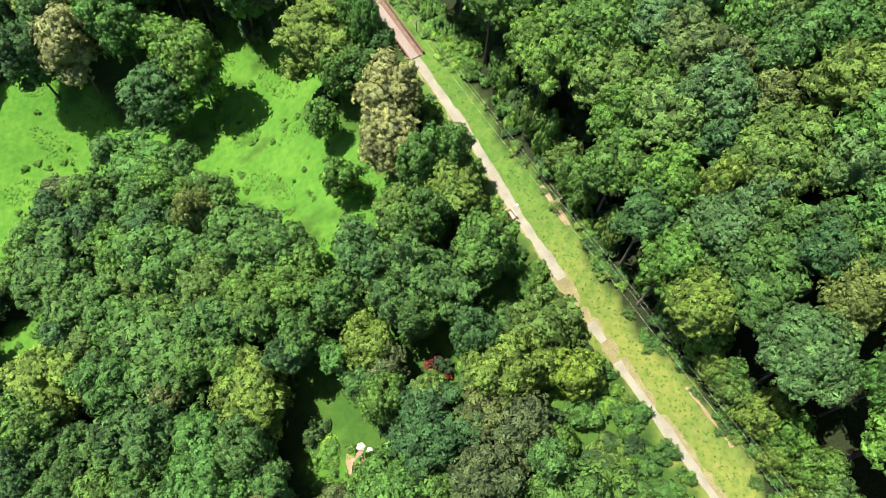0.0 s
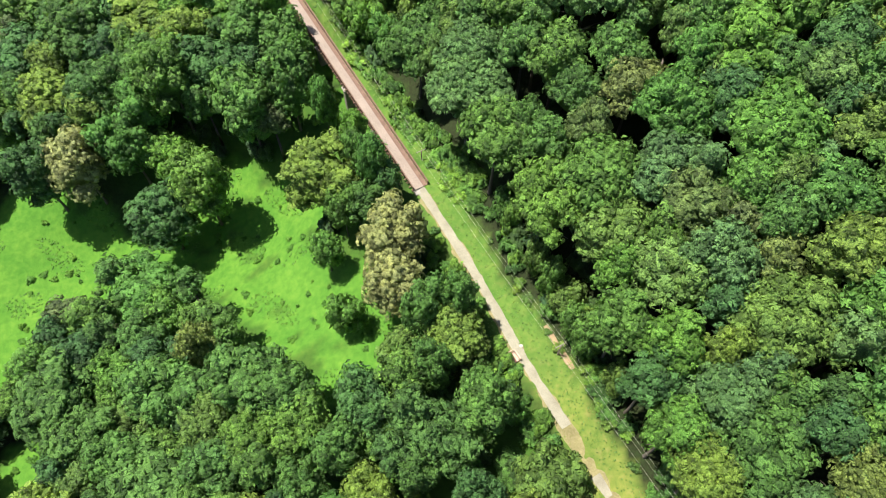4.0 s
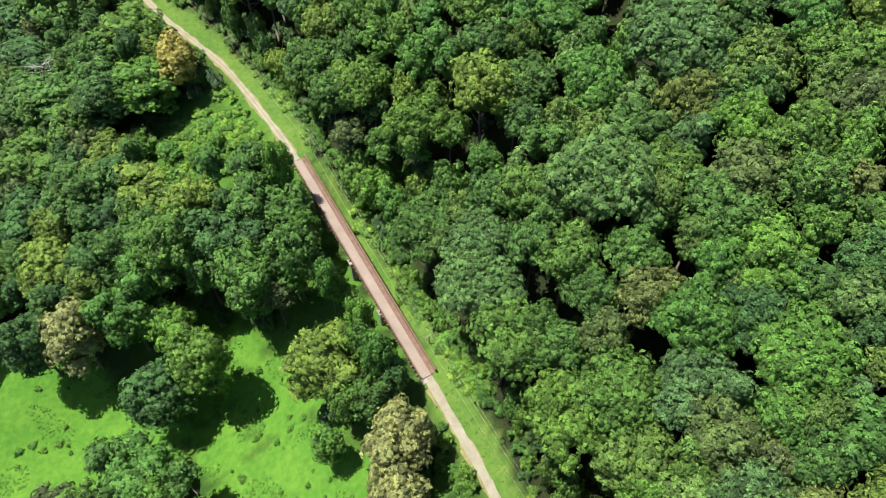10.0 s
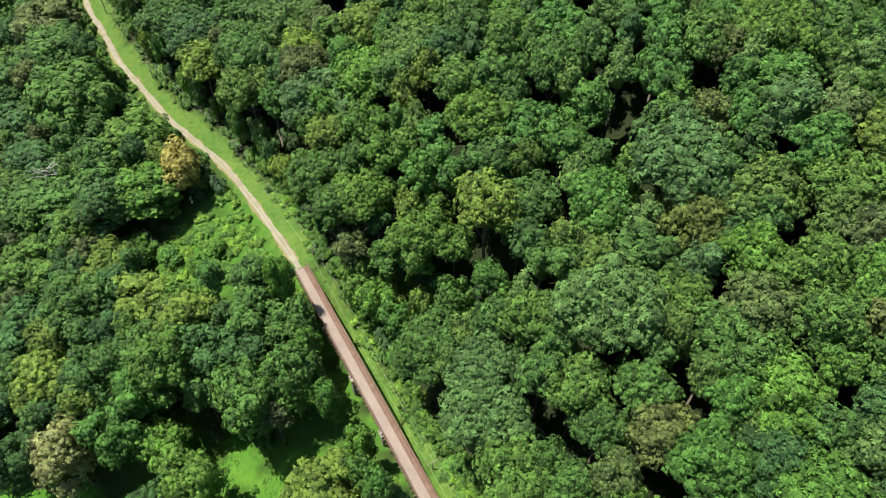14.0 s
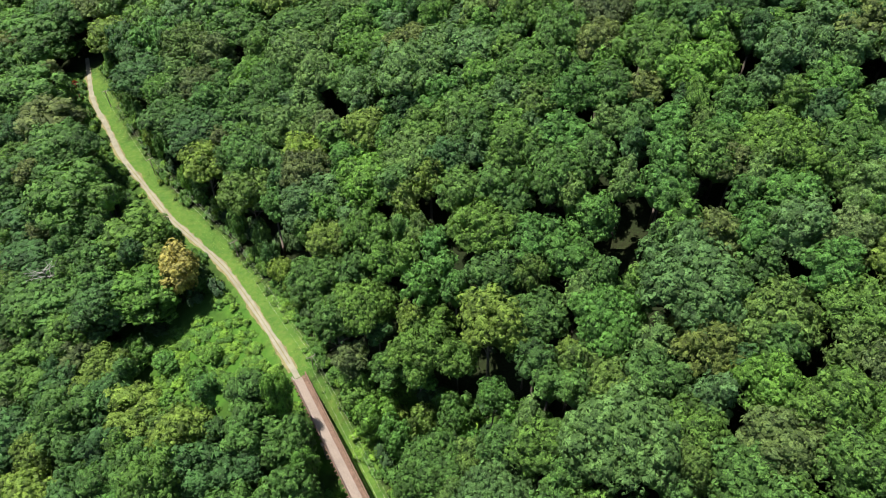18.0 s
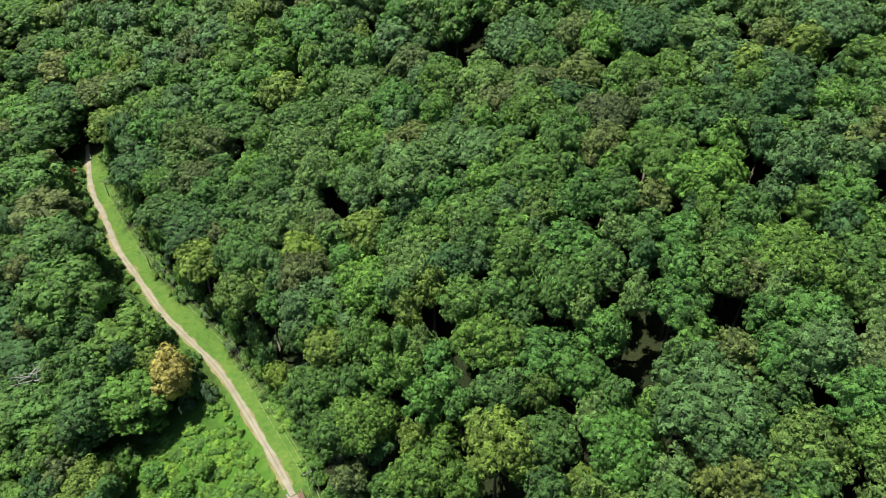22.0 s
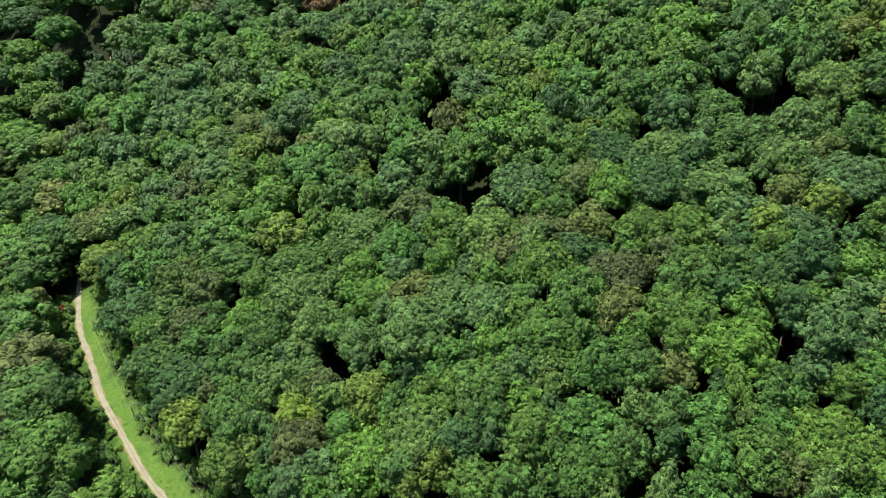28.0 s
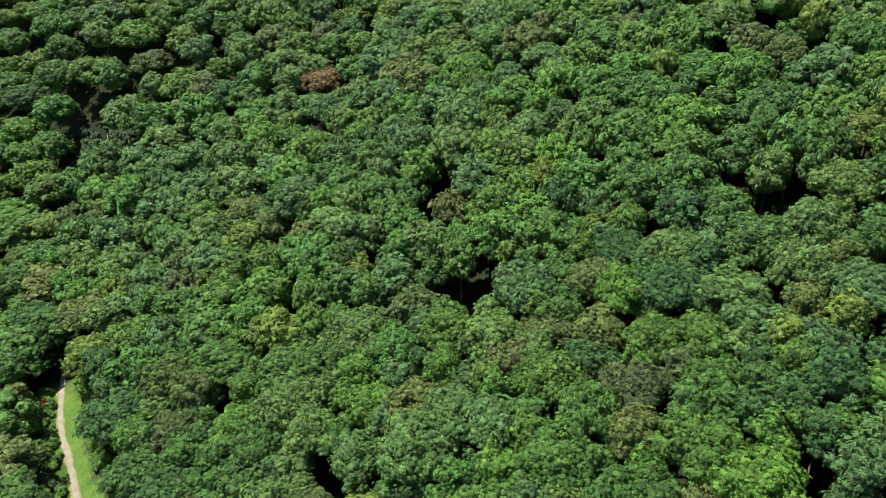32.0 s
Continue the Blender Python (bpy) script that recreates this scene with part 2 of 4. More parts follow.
def sprays(r, p, out, size, leaves=6):
    """Tufts: rosettes of leaves that arch outwards from p along out; with their shading normals."""
    n = len(p)
    nor = unit(out + r.normal(0, 0.42, (n, 3)) + [0, 0, 0.25])
    a = unit(np.cross(nor, r.normal(0, 1, (n, 3))))
    b = np.cross(nor, a)
    s = (size * r.uniform(0.65, 1.25, n))[:, None]
    corners, shade = [p + nor * s * 0.42], [nor]
    step = 2 * math.pi / leaves
    for k in range(leaves):
        w = k * step + r.uniform(-0.25, 0.25, (n, 1))
        reach = s * r.uniform(0.78, 1.15, (n, 1))
        droop = nor * s * r.uniform(-0.34, 0.10, (n, 1))
        for d, far in ((-0.45, 0.74), (0.28, 1.12)):
            side = a * np.cos(w + d * step) + b * np.sin(w + d * step)
            corners.append(p + side * reach * far + droop * far)
            shade.append(unit(nor * 0.62 + side * 0.78 * far))
    m = 1 + 2 * leaves
    i = np.arange(n)[:, None] * m
    f = np.concatenate([i + [0, 1 + 2 * k, 2 + 2 * k] for k in range(leaves)])
    return np.stack(corners, 1).reshape(-1, 3), f, np.stack(shade, 1).reshape(-1, 3)


OCT_V = np.array([(1, 0, 0), (-1, 0, 0), (0, 1, 0), (0, -1, 0), (0, 0, 1), (0, 0, -1)], float)
OCT_F = np.array([(0, 2, 4), (2, 1, 4), (1, 3, 4), (3, 0, 4), (2, 0, 5), (1, 2, 5), (3, 1, 5), (0, 3, 5)])


def ball(n, r):
    """Evenly strewn directions, a little uneven."""
    k = np.arange(n) + 0.5
    z = 1 - 2 * k / n
    ang = k * 2.39996 + r.uniform(0, 6)
    return unit(np.stack([np.sqrt(1 - z * z) * np.cos(ang), np.sqrt(1 - z * z) * np.sin(ang), z], 1) + r.normal(0, 0.10, (n, 3)))


def crown(seed, radius, half, boughs, spacing, low=-0.35, bough=0.36, leaves=5, plain=False, floor=-0.12):
    """A crown of leafy lobes on a dome round the origin, each lobe clad in tufts, with an uneven outline and pits."""
    r = np.random.default_rng(seed)
    k = np.arange(boughs) + 0.5
    z = 1 - k / boughs * (1 - low)
    ang = k * 2.39996 + r.uniform(0, 6)
    d = unit(np.stack([np.sqrt(1 - z * z) * np.cos(ang), np.sqrt(1 - z * z) * np.sin(ang), z], 1) + r.normal(0, 0.13, (boughs, 3)))
    wob = 1 + (0.15 * np.sin(2 * ang + r.uniform(0, 6)) + 0.11 * np.sin(3 * ang + r.uniform(0, 6))) * np.sqrt(1 - z * z) + r.normal(0, 0.08, boughs)
    c = d * wob[:, None] * [radius * 0.70, radius * 0.70, half * 0.72]
    sizes = radius * bough * r.uniform(0.68, 1.28, boughs)
    stretch = np.array([1, 1, half / radius * 0.5 + 0.5])
    pts, outs, vs, fs, ns, base = [], [], [], [], [], 0
    kv, kf = (OCT_V, OCT_F) if plain else (ICO_V, ICO_F)
    for ci, di, si in zip(c, d, sizes):
        q = ball(max(8, int(4 * math.pi * si * si / (spacing * spacing * 0.80))), r)
        pts.append(ci + q * si * stretch * r.uniform(0.70, 1.16, (len(q), 1)))
        outs.append(unit(q + di * 0.35))
        core = kv * r.uniform(0.85, 1.05, (len(kv), 1)) @ np.linalg.qr(r.normal(0, 1, (3, 3)))[0]
        vs.append(core * si * stretch * (0.90 if plain else 0.76) + ci)
        ns.append(unit(core + di * 0.4))
        fs.append(kf + base)
        base += len(kv)
    p, o = np.concatenate(pts), np.concatenate(outs)
    away = unit(p / [radius, radius, half])
    keep = (np.sum(o * away, 1) > 0.12) & (o[:, 2] > floor)
    for ci, si in zip(c, sizes):
        keep &= np.linalg.norm((p - ci) / stretch, axis=1) > si * 0.68
    v, f, n = sprays(r, p[keep], o[keep], spacing * 0.62, leaves)
    inner = ICO_V * [radius * 0.66, radius * 0.66, half * 0.62] * r.uniform(0.85, 1.1, (12, 1))
    vs, ns, fs = vs + [v, inner], ns + [n, ICO_V], fs + [f + base, ICO_F + base + len(v)]
    return np.concatenate(vs), np.concatenate(fs), np.concatenate(ns)


def trunk(seed, height, top, radius, half):
    """A tapered trunk with limbs that reach into the crown."""
    r = np.random.default_rng(seed)
    z = np.linspace(-1.2, top, 7)
    p = np.stack([0.25 * np.sin(z * 0.3 + r.uniform(0, 6)) * z / top, 0.25 * np.cos(z * 0.23 + r.uniform(0, 6)) * z / top, z], 1)
    out = [tube_rings(p, np.interp(z, [-1.2, 0.6, top], [0.55, 0.36, 0.10]) * height / 26, 7)]
    for k in range(6):
        a, z0 = k * 2.4 + r.uniform(0, 1), top * r.uniform(0.45, 0.85)
        e = np.array([math.cos(a) * radius * 0.62, math.sin(a) * radius * 0.62, z0 + half * r.uniform(0.3, 0.8)])
        s = np.array([0, 0, z0])
        w = np.linspace(0, 1, 5)[:, None]
        out.append(tube_rings(s * (1 - w) + e * w + [0, 0, 1] * np.sin(w * 3.14) * 0.5, np.linspace(0.16, 0.04, 5) * height / 26, 5))
    return joined(out)

# ---- the lie of the land ----
# the line of the trail, from the south to where the woods swallow it, and on along the valley
TRAIL = [(78.0, -24.0), (66.0, -2.0), (53.6, 20.8), (41.3, 41.6), (29.9, 61.0), (22.3, 74.7), (13.5, 92.5), (1.6, 113.6), (-15.5, 144.1),
         (-35.8, 177.2), (-48.7, 195.7), (-56.7, 206.6), (-65.6, 217.6), (-77.6, 229.2), (-88.9, 239.9), (-102.6, 256.1),
         (-116.1, 272.3), (-127.8, 290.2), (-139.9, 308.0), (-149.8, 328.5), (-163.0, 360.0), (-177.0, 404.0), (-183.5, 436.0),
         (-186.0, 471.0), (-196.0, 493.0), (-202.0, 530.0), (-208.0, 570.0), (-240.0, 650.0), (-400.0, 780.0), (-700.0, 900.0)]


def spline(points, step):
    """A smooth line through the points, cut into short steps."""
    p = np.array([points[0]] + list(points) + [points[-1]], float)
    out = []
    for a, b, c, d in zip(p, p[1:], p[2:], p[3:]):
        n = max(2, int(np.linalg.norm(c - b) / step))
        for k in np.arange(n)[:, None] / n:
            out.append(0.5 * (2 * b + (c - a) * k + (2 * a - 5 * b + 4 * c - d) * k ** 2 + (3 * b - a - 3 * c + d) * k ** 3).reshape(1, -1))
    return np.concatenate(out + [p[-1:]])


LINE = spline(TRAIL, 2.0)
LINE_DIR = np.gradient(LINE, axis=0)
LINE_DIR /= np.linalg.norm(LINE_DIR, axis=1)[:, None]
LINE_LEN = np.r_[0, np.cumsum(np.linalg.norm(np.diff(LINE, axis=0), axis=1))]


def along(x, y):
    """Distance to the right of the trail (left: minus) and length along it."""
    x, y = np.atleast_1d(np.asarray(x, float)), np.atleast_1d(np.asarray(y, float))
    s, u = np.empty(x.shape), np.empty(x.shape)
    for i in range(0, len(x), 20000):
        k = slice(i, i + 20000)
        dx, dy = x[k, None] - LINE[None, :, 0], y[k, None] - LINE[None, :, 1]
        n = np.argmin(dx * dx + dy * dy, axis=1)
        r = np.arange(len(n))
        side = dx[r, n] * LINE_DIR[n, 1] - dy[r, n] * LINE_DIR[n, 0]
        s[k] = np.hypot(dx[r, n], dy[r, n]) * np.where(side < 0, -1, 1)
        u[k] = LINE_LEN[n]
    return s, u


def soft(v, w=3.0):
    return w * np.logaddexp(0, v / w)


def ground_z(x, y):
    """Height of the ground: a bench with the trail, a hill to its right, a valley to its left, a gully under the bridge."""
    s, u = along(x, y)
    x, y = np.atleast_1d(np.asarray(x, float)), np.atleast_1d(np.asarray(y, float))
    hill = 0.40 * soft(s - 9) + 0.0003 * np.clip(s - 9, 0, 400) ** 2
    hill = np.where(hill > 150, 150 + 60 * np.tanh((hill - 150) / 60), hill)
    drop = 0.45 * soft(-s - 5)
    drop = 50 * np.tanh(drop / 50) - 0.22 * soft(-s - 230, 12)
    drop = np.where(drop < -90, -90 + 40 * np.tanh((drop + 90) / 40), drop)
    # gully that the bridge crosses
    mid = (u - BRIDGE_U) / 24.0
    gully = 8.5 * np.exp(-mid ** 4) * np.exp(-np.clip(s, 0, None) / 45) * np.exp(-np.clip(-s - 30, 0, None) / 30)
    rough = 0.8 * np.sin(x * 0.11 + 1.3 * np.sin(y * 0.07)) + 0.6 * np.sin(y * 0.13 + x * 0.05)
    rough = rough * np.clip((np.abs(s) - 6) / 14, 0, 1)
    far = 90 * np.clip((np.hypot(x, y - 200) - 650) / 900, 0, 1)
    # the valley climbs to the north
    climb = 0.55 * soft(y - 385, 16) * (1 - np.clip((s - 20) / 240, 0, 1)) * np.clip((900 - y) / 300, 0.2, 1)
    # a shoulder of the hill behind the bridge
    knoll = 8.0 * np.exp(-((x - 25) / 55) ** 2 - ((y - 222) / 48) ** 2) * np.clip((s - 12) / 25, 0, 1)
    return hill - drop - gully + rough + far + climb + knoll - hollow(x, y)


def hollow(x, y):
    """The dip in which the clearing lies."""
    return 9.0 * np.exp(-(((x + 68) / 50) ** 2 + ((y - 106) / 34) ** 2) ** 2)


BRIDGE_U = float(LINE_LEN[np.argmin((LINE[:, 0] + 17.1) ** 2 + (LINE[:, 1] - 145.5) ** 2)])

# ---- ground ----


def steps(parts):
    return np.unique(np.concatenate([np.arange(a, b, d) for a, b, d in parts]))


MEADOW = [(-108, 124, 13), (-94, 117, 13), (-103, 99, 16), (-106, 85, 12), (-89, 106, 10), (-50, 108, 9), (-34, 115, 10), (-24, 119, 8), (-28, 100, 11), (-40, 97, 9), (-20, 89, 10), (-10, 79, 7),
          (-15, 73, 7), (-88, 56, 9), (-48, 130, 6), (-76, 116, 9), (-118, 110, 14), (-66, 112, 7), (-58, 121, 8), (-43, 120, 8), (-8, 86, 7), (-31, 85, 7), (-99, 90, 10), (-12, 95, 6), (-48, 132, 6), (-39, 124, 8), (-29, 129, 5)]
GLADE = [(-50, 196, 10), (-54, 186, 10), (-64, 188, 10), (-74, 190, 9), (-48, 178, 8), (-60, 203, 5), (-44, 184, 7), (-60, 176, 6), (-70, 180, 7), (-18, 158, 7), (-12, 168, 8), (-4, 160, 6), (9, 158, 6),
         (8, 116, 7), (-2, 132, 5), (-8, 142, 5), (18, 122, 4), (26, 40, 5), (-14, 27, 6), (-36, 183, 5), (-4, 122, 5), (-12, 134, 5), (-20, 147, 6), (-28, 160, 6), (-36, 172, 5)]


def in_rounds(x, y, rounds, edge=3.0):
    """1 inside the rounds, 0 outside, with a soft uneven rim."""
    x, y = np.atleast_1d(x), np.atleast_1d(y)
    best = np.full(x.shape, -99.0)
    wob = 1.3 * np.sin(x * 0.7 + np.sin(y * 0.5) * 2) + 1.1 * np.sin(y * 0.9 + x * 0.3)
    for cx, cy, r in rounds:
        best = np.maximum(best, r - np.hypot(x - cx, y - cy))
    return np.clip((best + wob) / edge + 0.5, 0, 1)


def depth_in(x, y, rounds):
    """How far inside the rounds (outside: minus)."""
    best = np.full(np.shape(x), -999.0)
    for cx, cy, r in rounds:
        best = np.maximum(best, r - np.hypot(x - cx, y - cy))
    return best


def verge(s, u):
    """Grass strip along the trail, wider on its right."""
    right = 7.4 + 1.2 * np.sin(u * 0.13) + 0.7 * np.sin(u * 0.37 + 1)
    left = 3.0 + 0.8 * np.sin(u * 0.21 + 2)
    on = np.clip((right - s) / 1.5, 0, 1) * np.clip((s + left) / 1.5, 0, 1) * np.clip((430 - u) / 10, 0, 1)
    return on * (1 - np.clip((38 - np.abs(u - BRIDGE_U)) / 3, 0, 1) * np.clip((4 - s) / 2, 0, 1))


gx = steps([(-2600, -400, 120), (-400, -150, 12), (-150, 110, 2.0), (110, 300, 8), (300, 2601, 120)])
gy = steps([(-1500, -60, 90), (-60, 0, 6), (0, 260, 2.0), (260, 420, 4), (420, 720, 12), (720, 3001, 120)])
GX, GY = (a.ravel() for a in np.meshgrid(gx, gy))
GS, GU = along(GX, GY)
GZ = ground_z(GX, GY)
nx, ny = len(gx), len(gy)
i = (np.arange(ny - 1)[:, None] * nx + np.arange(nx - 1)[None]).ravel()
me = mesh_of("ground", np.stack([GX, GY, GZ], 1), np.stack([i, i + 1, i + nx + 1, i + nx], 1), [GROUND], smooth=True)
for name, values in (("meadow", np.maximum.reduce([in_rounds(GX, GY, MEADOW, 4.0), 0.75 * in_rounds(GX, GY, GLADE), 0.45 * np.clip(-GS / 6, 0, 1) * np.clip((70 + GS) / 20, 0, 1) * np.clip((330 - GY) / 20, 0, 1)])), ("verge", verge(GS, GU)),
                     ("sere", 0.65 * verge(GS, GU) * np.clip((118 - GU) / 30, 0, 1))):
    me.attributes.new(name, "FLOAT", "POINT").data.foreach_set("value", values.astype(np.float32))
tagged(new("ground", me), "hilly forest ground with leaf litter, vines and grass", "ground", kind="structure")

# ---- trail ----
B0, B1 = Vector((1.6, 113.6, 0)), Vector((-35.8, 177.2, 0))


def ribbon(name, u0, u1, half, mat, label, lift=0.06, wav=0.0, shift=0.0):
    keep = (LINE_LEN >= u0) & (LINE_LEN <= u1)
    p, d, u = LINE[keep], LINE_DIR[keep], LINE_LEN[keep]
    nor = np.stack([d[:, 1], -d[:, 0]], 1)
    w = np.linspace(-1, 1, 7)
    edge = half + wav * (0.6 * np.sin(u * 0.31 + half * 9) + 0.4 * np.sin(u * 0.83 + shift))
    q = p[:, None] + nor[:, None] * (w[None, :, None] * edge[:, None, None] + shift)
    z = ground_z(q[..., 0].ravel(), q[..., 1].ravel()).reshape(q.shape[:2]) + lift - 0.09 * np.abs(w) ** 3
    v = np.concatenate([q, z[..., None]], 2).reshape(-1, 3)
    n = len(p)
    k = (np.arange(n - 1)[:, None] * 7 + np.arange(6)[None]).ravel()
    f = np.stack([k, k + 1, k + 8, k + 7], 1)
    return tagged(new(name, mesh_of(name, v, f, [mat], smooth=True)), label, "path", kind="structure")


U0 = BRIDGE_U - (B1 - B0).length / 2
U1 = BRIDGE_U + (B1 - B0).length / 2
DRY = surface("dry_trail_edge", [(0.3, (0.17, 0.155, 0.06)), (0.7, (0.26, 0.225, 0.115))], 0.4, 0.95, 0.04, 0.6, 10.0)
ribbon("trail_shoulder", 2, U0 - 1, 1.75, DRY, "strip of dry yellowed grass along the trail", 0.03, 0.5)
ribbon("trail_shoulder_north", U1 + 1, 424, 1.7, DRY, "strip of dry yellowed grass along the trail", 0.03, 0.5)
ribbon("trail_south", 95.5, U0 + 0.6, 1.0, GRAVEL, "pale gravel footpath in full sun", 0.10, 0.14, 0.1)
ribbon("trail_patch", 81.5, 88.0, 0.75, GRAVEL, "short patch of gravel between overgrown stretches of the path", 0.10, 0.30, -0.4)
ribbon("trail_lower", 2, 77.5, 0.85, GRAVEL, "pale gravel footpath with ragged grassy edges", 0.10, 0.26, -0.6)
BARE = surface("bare_dry_soil", [(0.3, (0.22, 0.15, 0.085)), (0.7, (0.33, 0.25, 0.15))], 0.5, 0.95, 0.05, 0.6, 9.0)
ribbon("bare_strip", 54, 69, 0.55, BARE, "strip of bare brown soil at the edge of the verge", 0.05, 0.40, 7.0)
ribbon("bare_strip_north", 103, 117, 0.60, BARE, "strip of bare brown soil at the edge of the verge", 0.05, 0.42, 7.4)
ribbon("trail_north", U1 - 0.6, 438, 0.88, GRAVEL, "pale gravel footpath curving through grass", 0.10, 0.14)
FAR_U = float(LINE_LEN[np.argmin((LINE[:, 0] + 184.5) ** 2 + (LINE[:, 1] - 466) ** 2)])
ribbon("trail_far", FAR_U - 6, FAR_U + 13, 1.5, GRAVEL, "far end of the gravel footpath between trees", 0.10, 0.14)

ribbon("trail_middle", U1 + 4, U1 + 120, 0.20, DRY, "thin strip of dry grass between the wheel tracks", 0.115, 0.08)

# ---- trees ----
TREES = []


def known(height, rows):
    for kind, x, y, r in rows:
        s, u = (float(v[0]) for v in along(x, y))
        k = int(np.argmin(np.abs(LINE_LEN - u)))
        away = max(0.0, (5.8 + 0.58 * r if u < 112 else 7.0 + 0.75 * r) - s) if s > 0 else -max(0.0, (3.2 + 0.95 * r if u < 290 else 5.0 + r) + s) * (u > BRIDGE_U - 30)
        if u < 430:
            x, y = x + LINE_DIR[k, 1] * away, y - LINE_DIR[k, 0] * away
        TREES.append((kind, float(x), float(y), float(r), float(height + hollow(x, y))))


known(21, [
      ("oak", -3, 37, 4.8), ("yellow", -29, 40, 8.1), ("yellow", 18, 40, 6.7),
      ("yellow", -75, 44, 9.5), ("yellow", -6, 47, 5.4), ("dark", -48, 48, 11.3), ("oak", -20, 50, 5.7),
      ("dark", 3, 50, 3.9), ("oak", -61, 56, 6.8), ("oak", -12, 56, 5.5), ("dark", 7, 56, 7.1), ("oak", -30, 58, 6.6), ("oak", -20, 59, 6.4)])
known(21, [
      ("oak", 15, 61, 5.7), ("dark", -71, 61, 7.9), ("yellow", -40, 61, 6.2), ("dark", -7, 63, 6.4), ("oak", -23, 66, 6.5),
      ("dark", -79, 69, 9.8), ("oak", -32, 70, 8.1), ("oak", -51, 70, 8.8), ("olive", -45, 79, 4.6)])
known(13, [
      ("lime", 31, 40, 4.6), ("yellow", 26, 49, 6.2), ("yellow", 24, 42, 4.6),
      ("bright", 12, 51, 2.4), ("bright", 20, 61, 2.6), ("bright", -14, 84, 4.1), ("bright", -66, 97, 9.8), ("bright", -19, 99, 3.7)])
known(17, [
      ("yellow", 9, 75, 7.0)])
known(5, [
      ("bright", -44, 172, 2.9), ("bright", -66, 182, 3.1), ("bright", -60, 185, 2.3), ("bright", -76, 187, 3.7)])
known(8, [
      ("bright", -87, 190, 5.9)])
known(20, [
      ("oak", -34, 156, 6.5), ("oak", -43, 159, 7.5), ("oak", -109, 203, 12.8), ("bright", -84, 203, 10.0), ("amber", -74, 208, 6.2),
      ("dark", -124, 220, 12.0), ("oak", -91, 222, 11.0), ("dark", -134, 239, 12.3)])
known(23, [
      ("dark", -53, 150, 9.3), ("yellow", -60, 159, 7.8), ("yellow", -73, 165, 9.1), ("dark", -84, 170, 7.6)])
known(24, [
      ("dark", -99, 128, 7.5), ("tan", -88, 130, 8.1), ("bright", -75, 134, 7.8), ("bright", -71, 143, 6.9), ("dark", -85, 146, 7.3),
      ("yellow", -97, 146, 8.7), ("dark", -108, 163, 10.2), ("oak", -115, 181, 10.8), ("dark", -124, 200, 11.4)])
known(16, [
      ("dark", -64, 116, 8.3), ("bright", -65, 133, 7.0)])
known(15, [
      ("dark", -10, 106, 4.6)])
known(14, [
      ("bright", 25, 149, 4.7), ("yellow", 13, 149, 4.5), ("bright", 19, 154, 5.3), ("bright", -8, 158, 4.2), ("yellow", -2, 160, 4.2),
      ("oak", 6, 160, 4.7), ("bright", -17, 162, 5.3), ("oak", -20, 170, 5.1)])
known(25, [
      ("pale", 9, 123, 10.1), ("pale", 13, 134, 8.9), ("oak", -1, 143, 9.6), ("oak", -2, 171, 8.8), ("oak", -18, 183, 8.8),
      ("dark", -31, 193, 8.9)])
known(27, [
      ("olive", 51, 90, 7.0), ("oak", 23, 94, 9.2), ("oak", 36, 99, 9.2), ("bright", 64, 101, 10.1), ("bright", 50, 110, 8.4),
      ("oak", 15, 110, 7.4), ("olive", 35, 110, 4.4), ("bright", 62, 119, 7.4), ("bright", 54, 120, 5.2), ("oak", 41, 124, 6.5),
      ("yellow", 47, 134, 5.2), ("olive", 62, 135, 7.5), ("bright", 62, 146, 6.1), ("olive", 55, 157, 8.2),
      ("bright", 37, 166, 9.2)])
known(26, [
      ("pale", 62, 38, 8.5), ("olive", 69, 45, 5.6), ("yellow", 48, 47, 5.6), ("oak", 56, 50, 7.7), ("bright", 43, 53, 5.7),
      ("dark", 42, 62, 5.5), ("yellow", 63, 70, 10.1), ("oak", 38, 72, 6.3)])
known(26, [
      ("dark", 23, 170, 6.8), ("oak", -30, 176, 6.2), ("yellow", 22, 179, 3.8), ("bright", 31, 181, 6.5), ("bright", -3, 184, 5.3),
      ("oak", 12, 192, 9.1), ("oak", -17, 201, 8.2), ("bright", -18, 216, 10.0), ("pale", -5, 217, 9.9), ("bright", 63, 220, 9.6),
      ("yellow", -55, 227, 9.5), ("bright", -25, 225, 6.8), ("lime", -38, 234, 7.1), ("yellow", -74, 240, 7.7), ("oak", 24, 234, 10.5),
      ("dark", -76, 255, 12.3)])
known(26, [
      ("pale", -23, 252, 8.7), ("pale", 11, 249, 11.1), ("dark", -129, 258, 13.0), ("dark", -94, 259, 11.2), ("olive", 86, 260, 5.8), ("pale", 72, 269, 11.4), ("olive", 99, 271, 6.6), ("olive", 41, 271, 7.9), ("brown", -81, 276, 8.6),
      ("brown", 28, 273, 7.6), ("brown", -135, 281, 12.4), ("dark", -103, 287, 13.0), ("dark", -46, 288, 12.8), ("oak", -70, 298, 13.0),
      ("oak", -152, 299, 13.0)])
known(26, [
      ("yellow", -131, 321, 11.3), ("oak", -167, 334, 13.0), ("brown", -174, 376, 13.0), ("oak", -203, 415, 13.0)])
known(26, [
      ("olive", 42, 288, 8.3), ("olive", 120, 310, 7.0), ("olive", -144, 348, 13.0), ("olive", 114, 357, 8.8), ("bright", 91, 364, 13.0),
      ("olive", -70, 364, 9.0), ("olive", -83, 378, 10.6), ("olive", 71, 401, 9.4), ("pale", 41, 403, 13.0), ("pale", -61, 432, 12.5),
      ("rust", -60, 450, 11.1), ("brown", -162, 498, 11.9)])
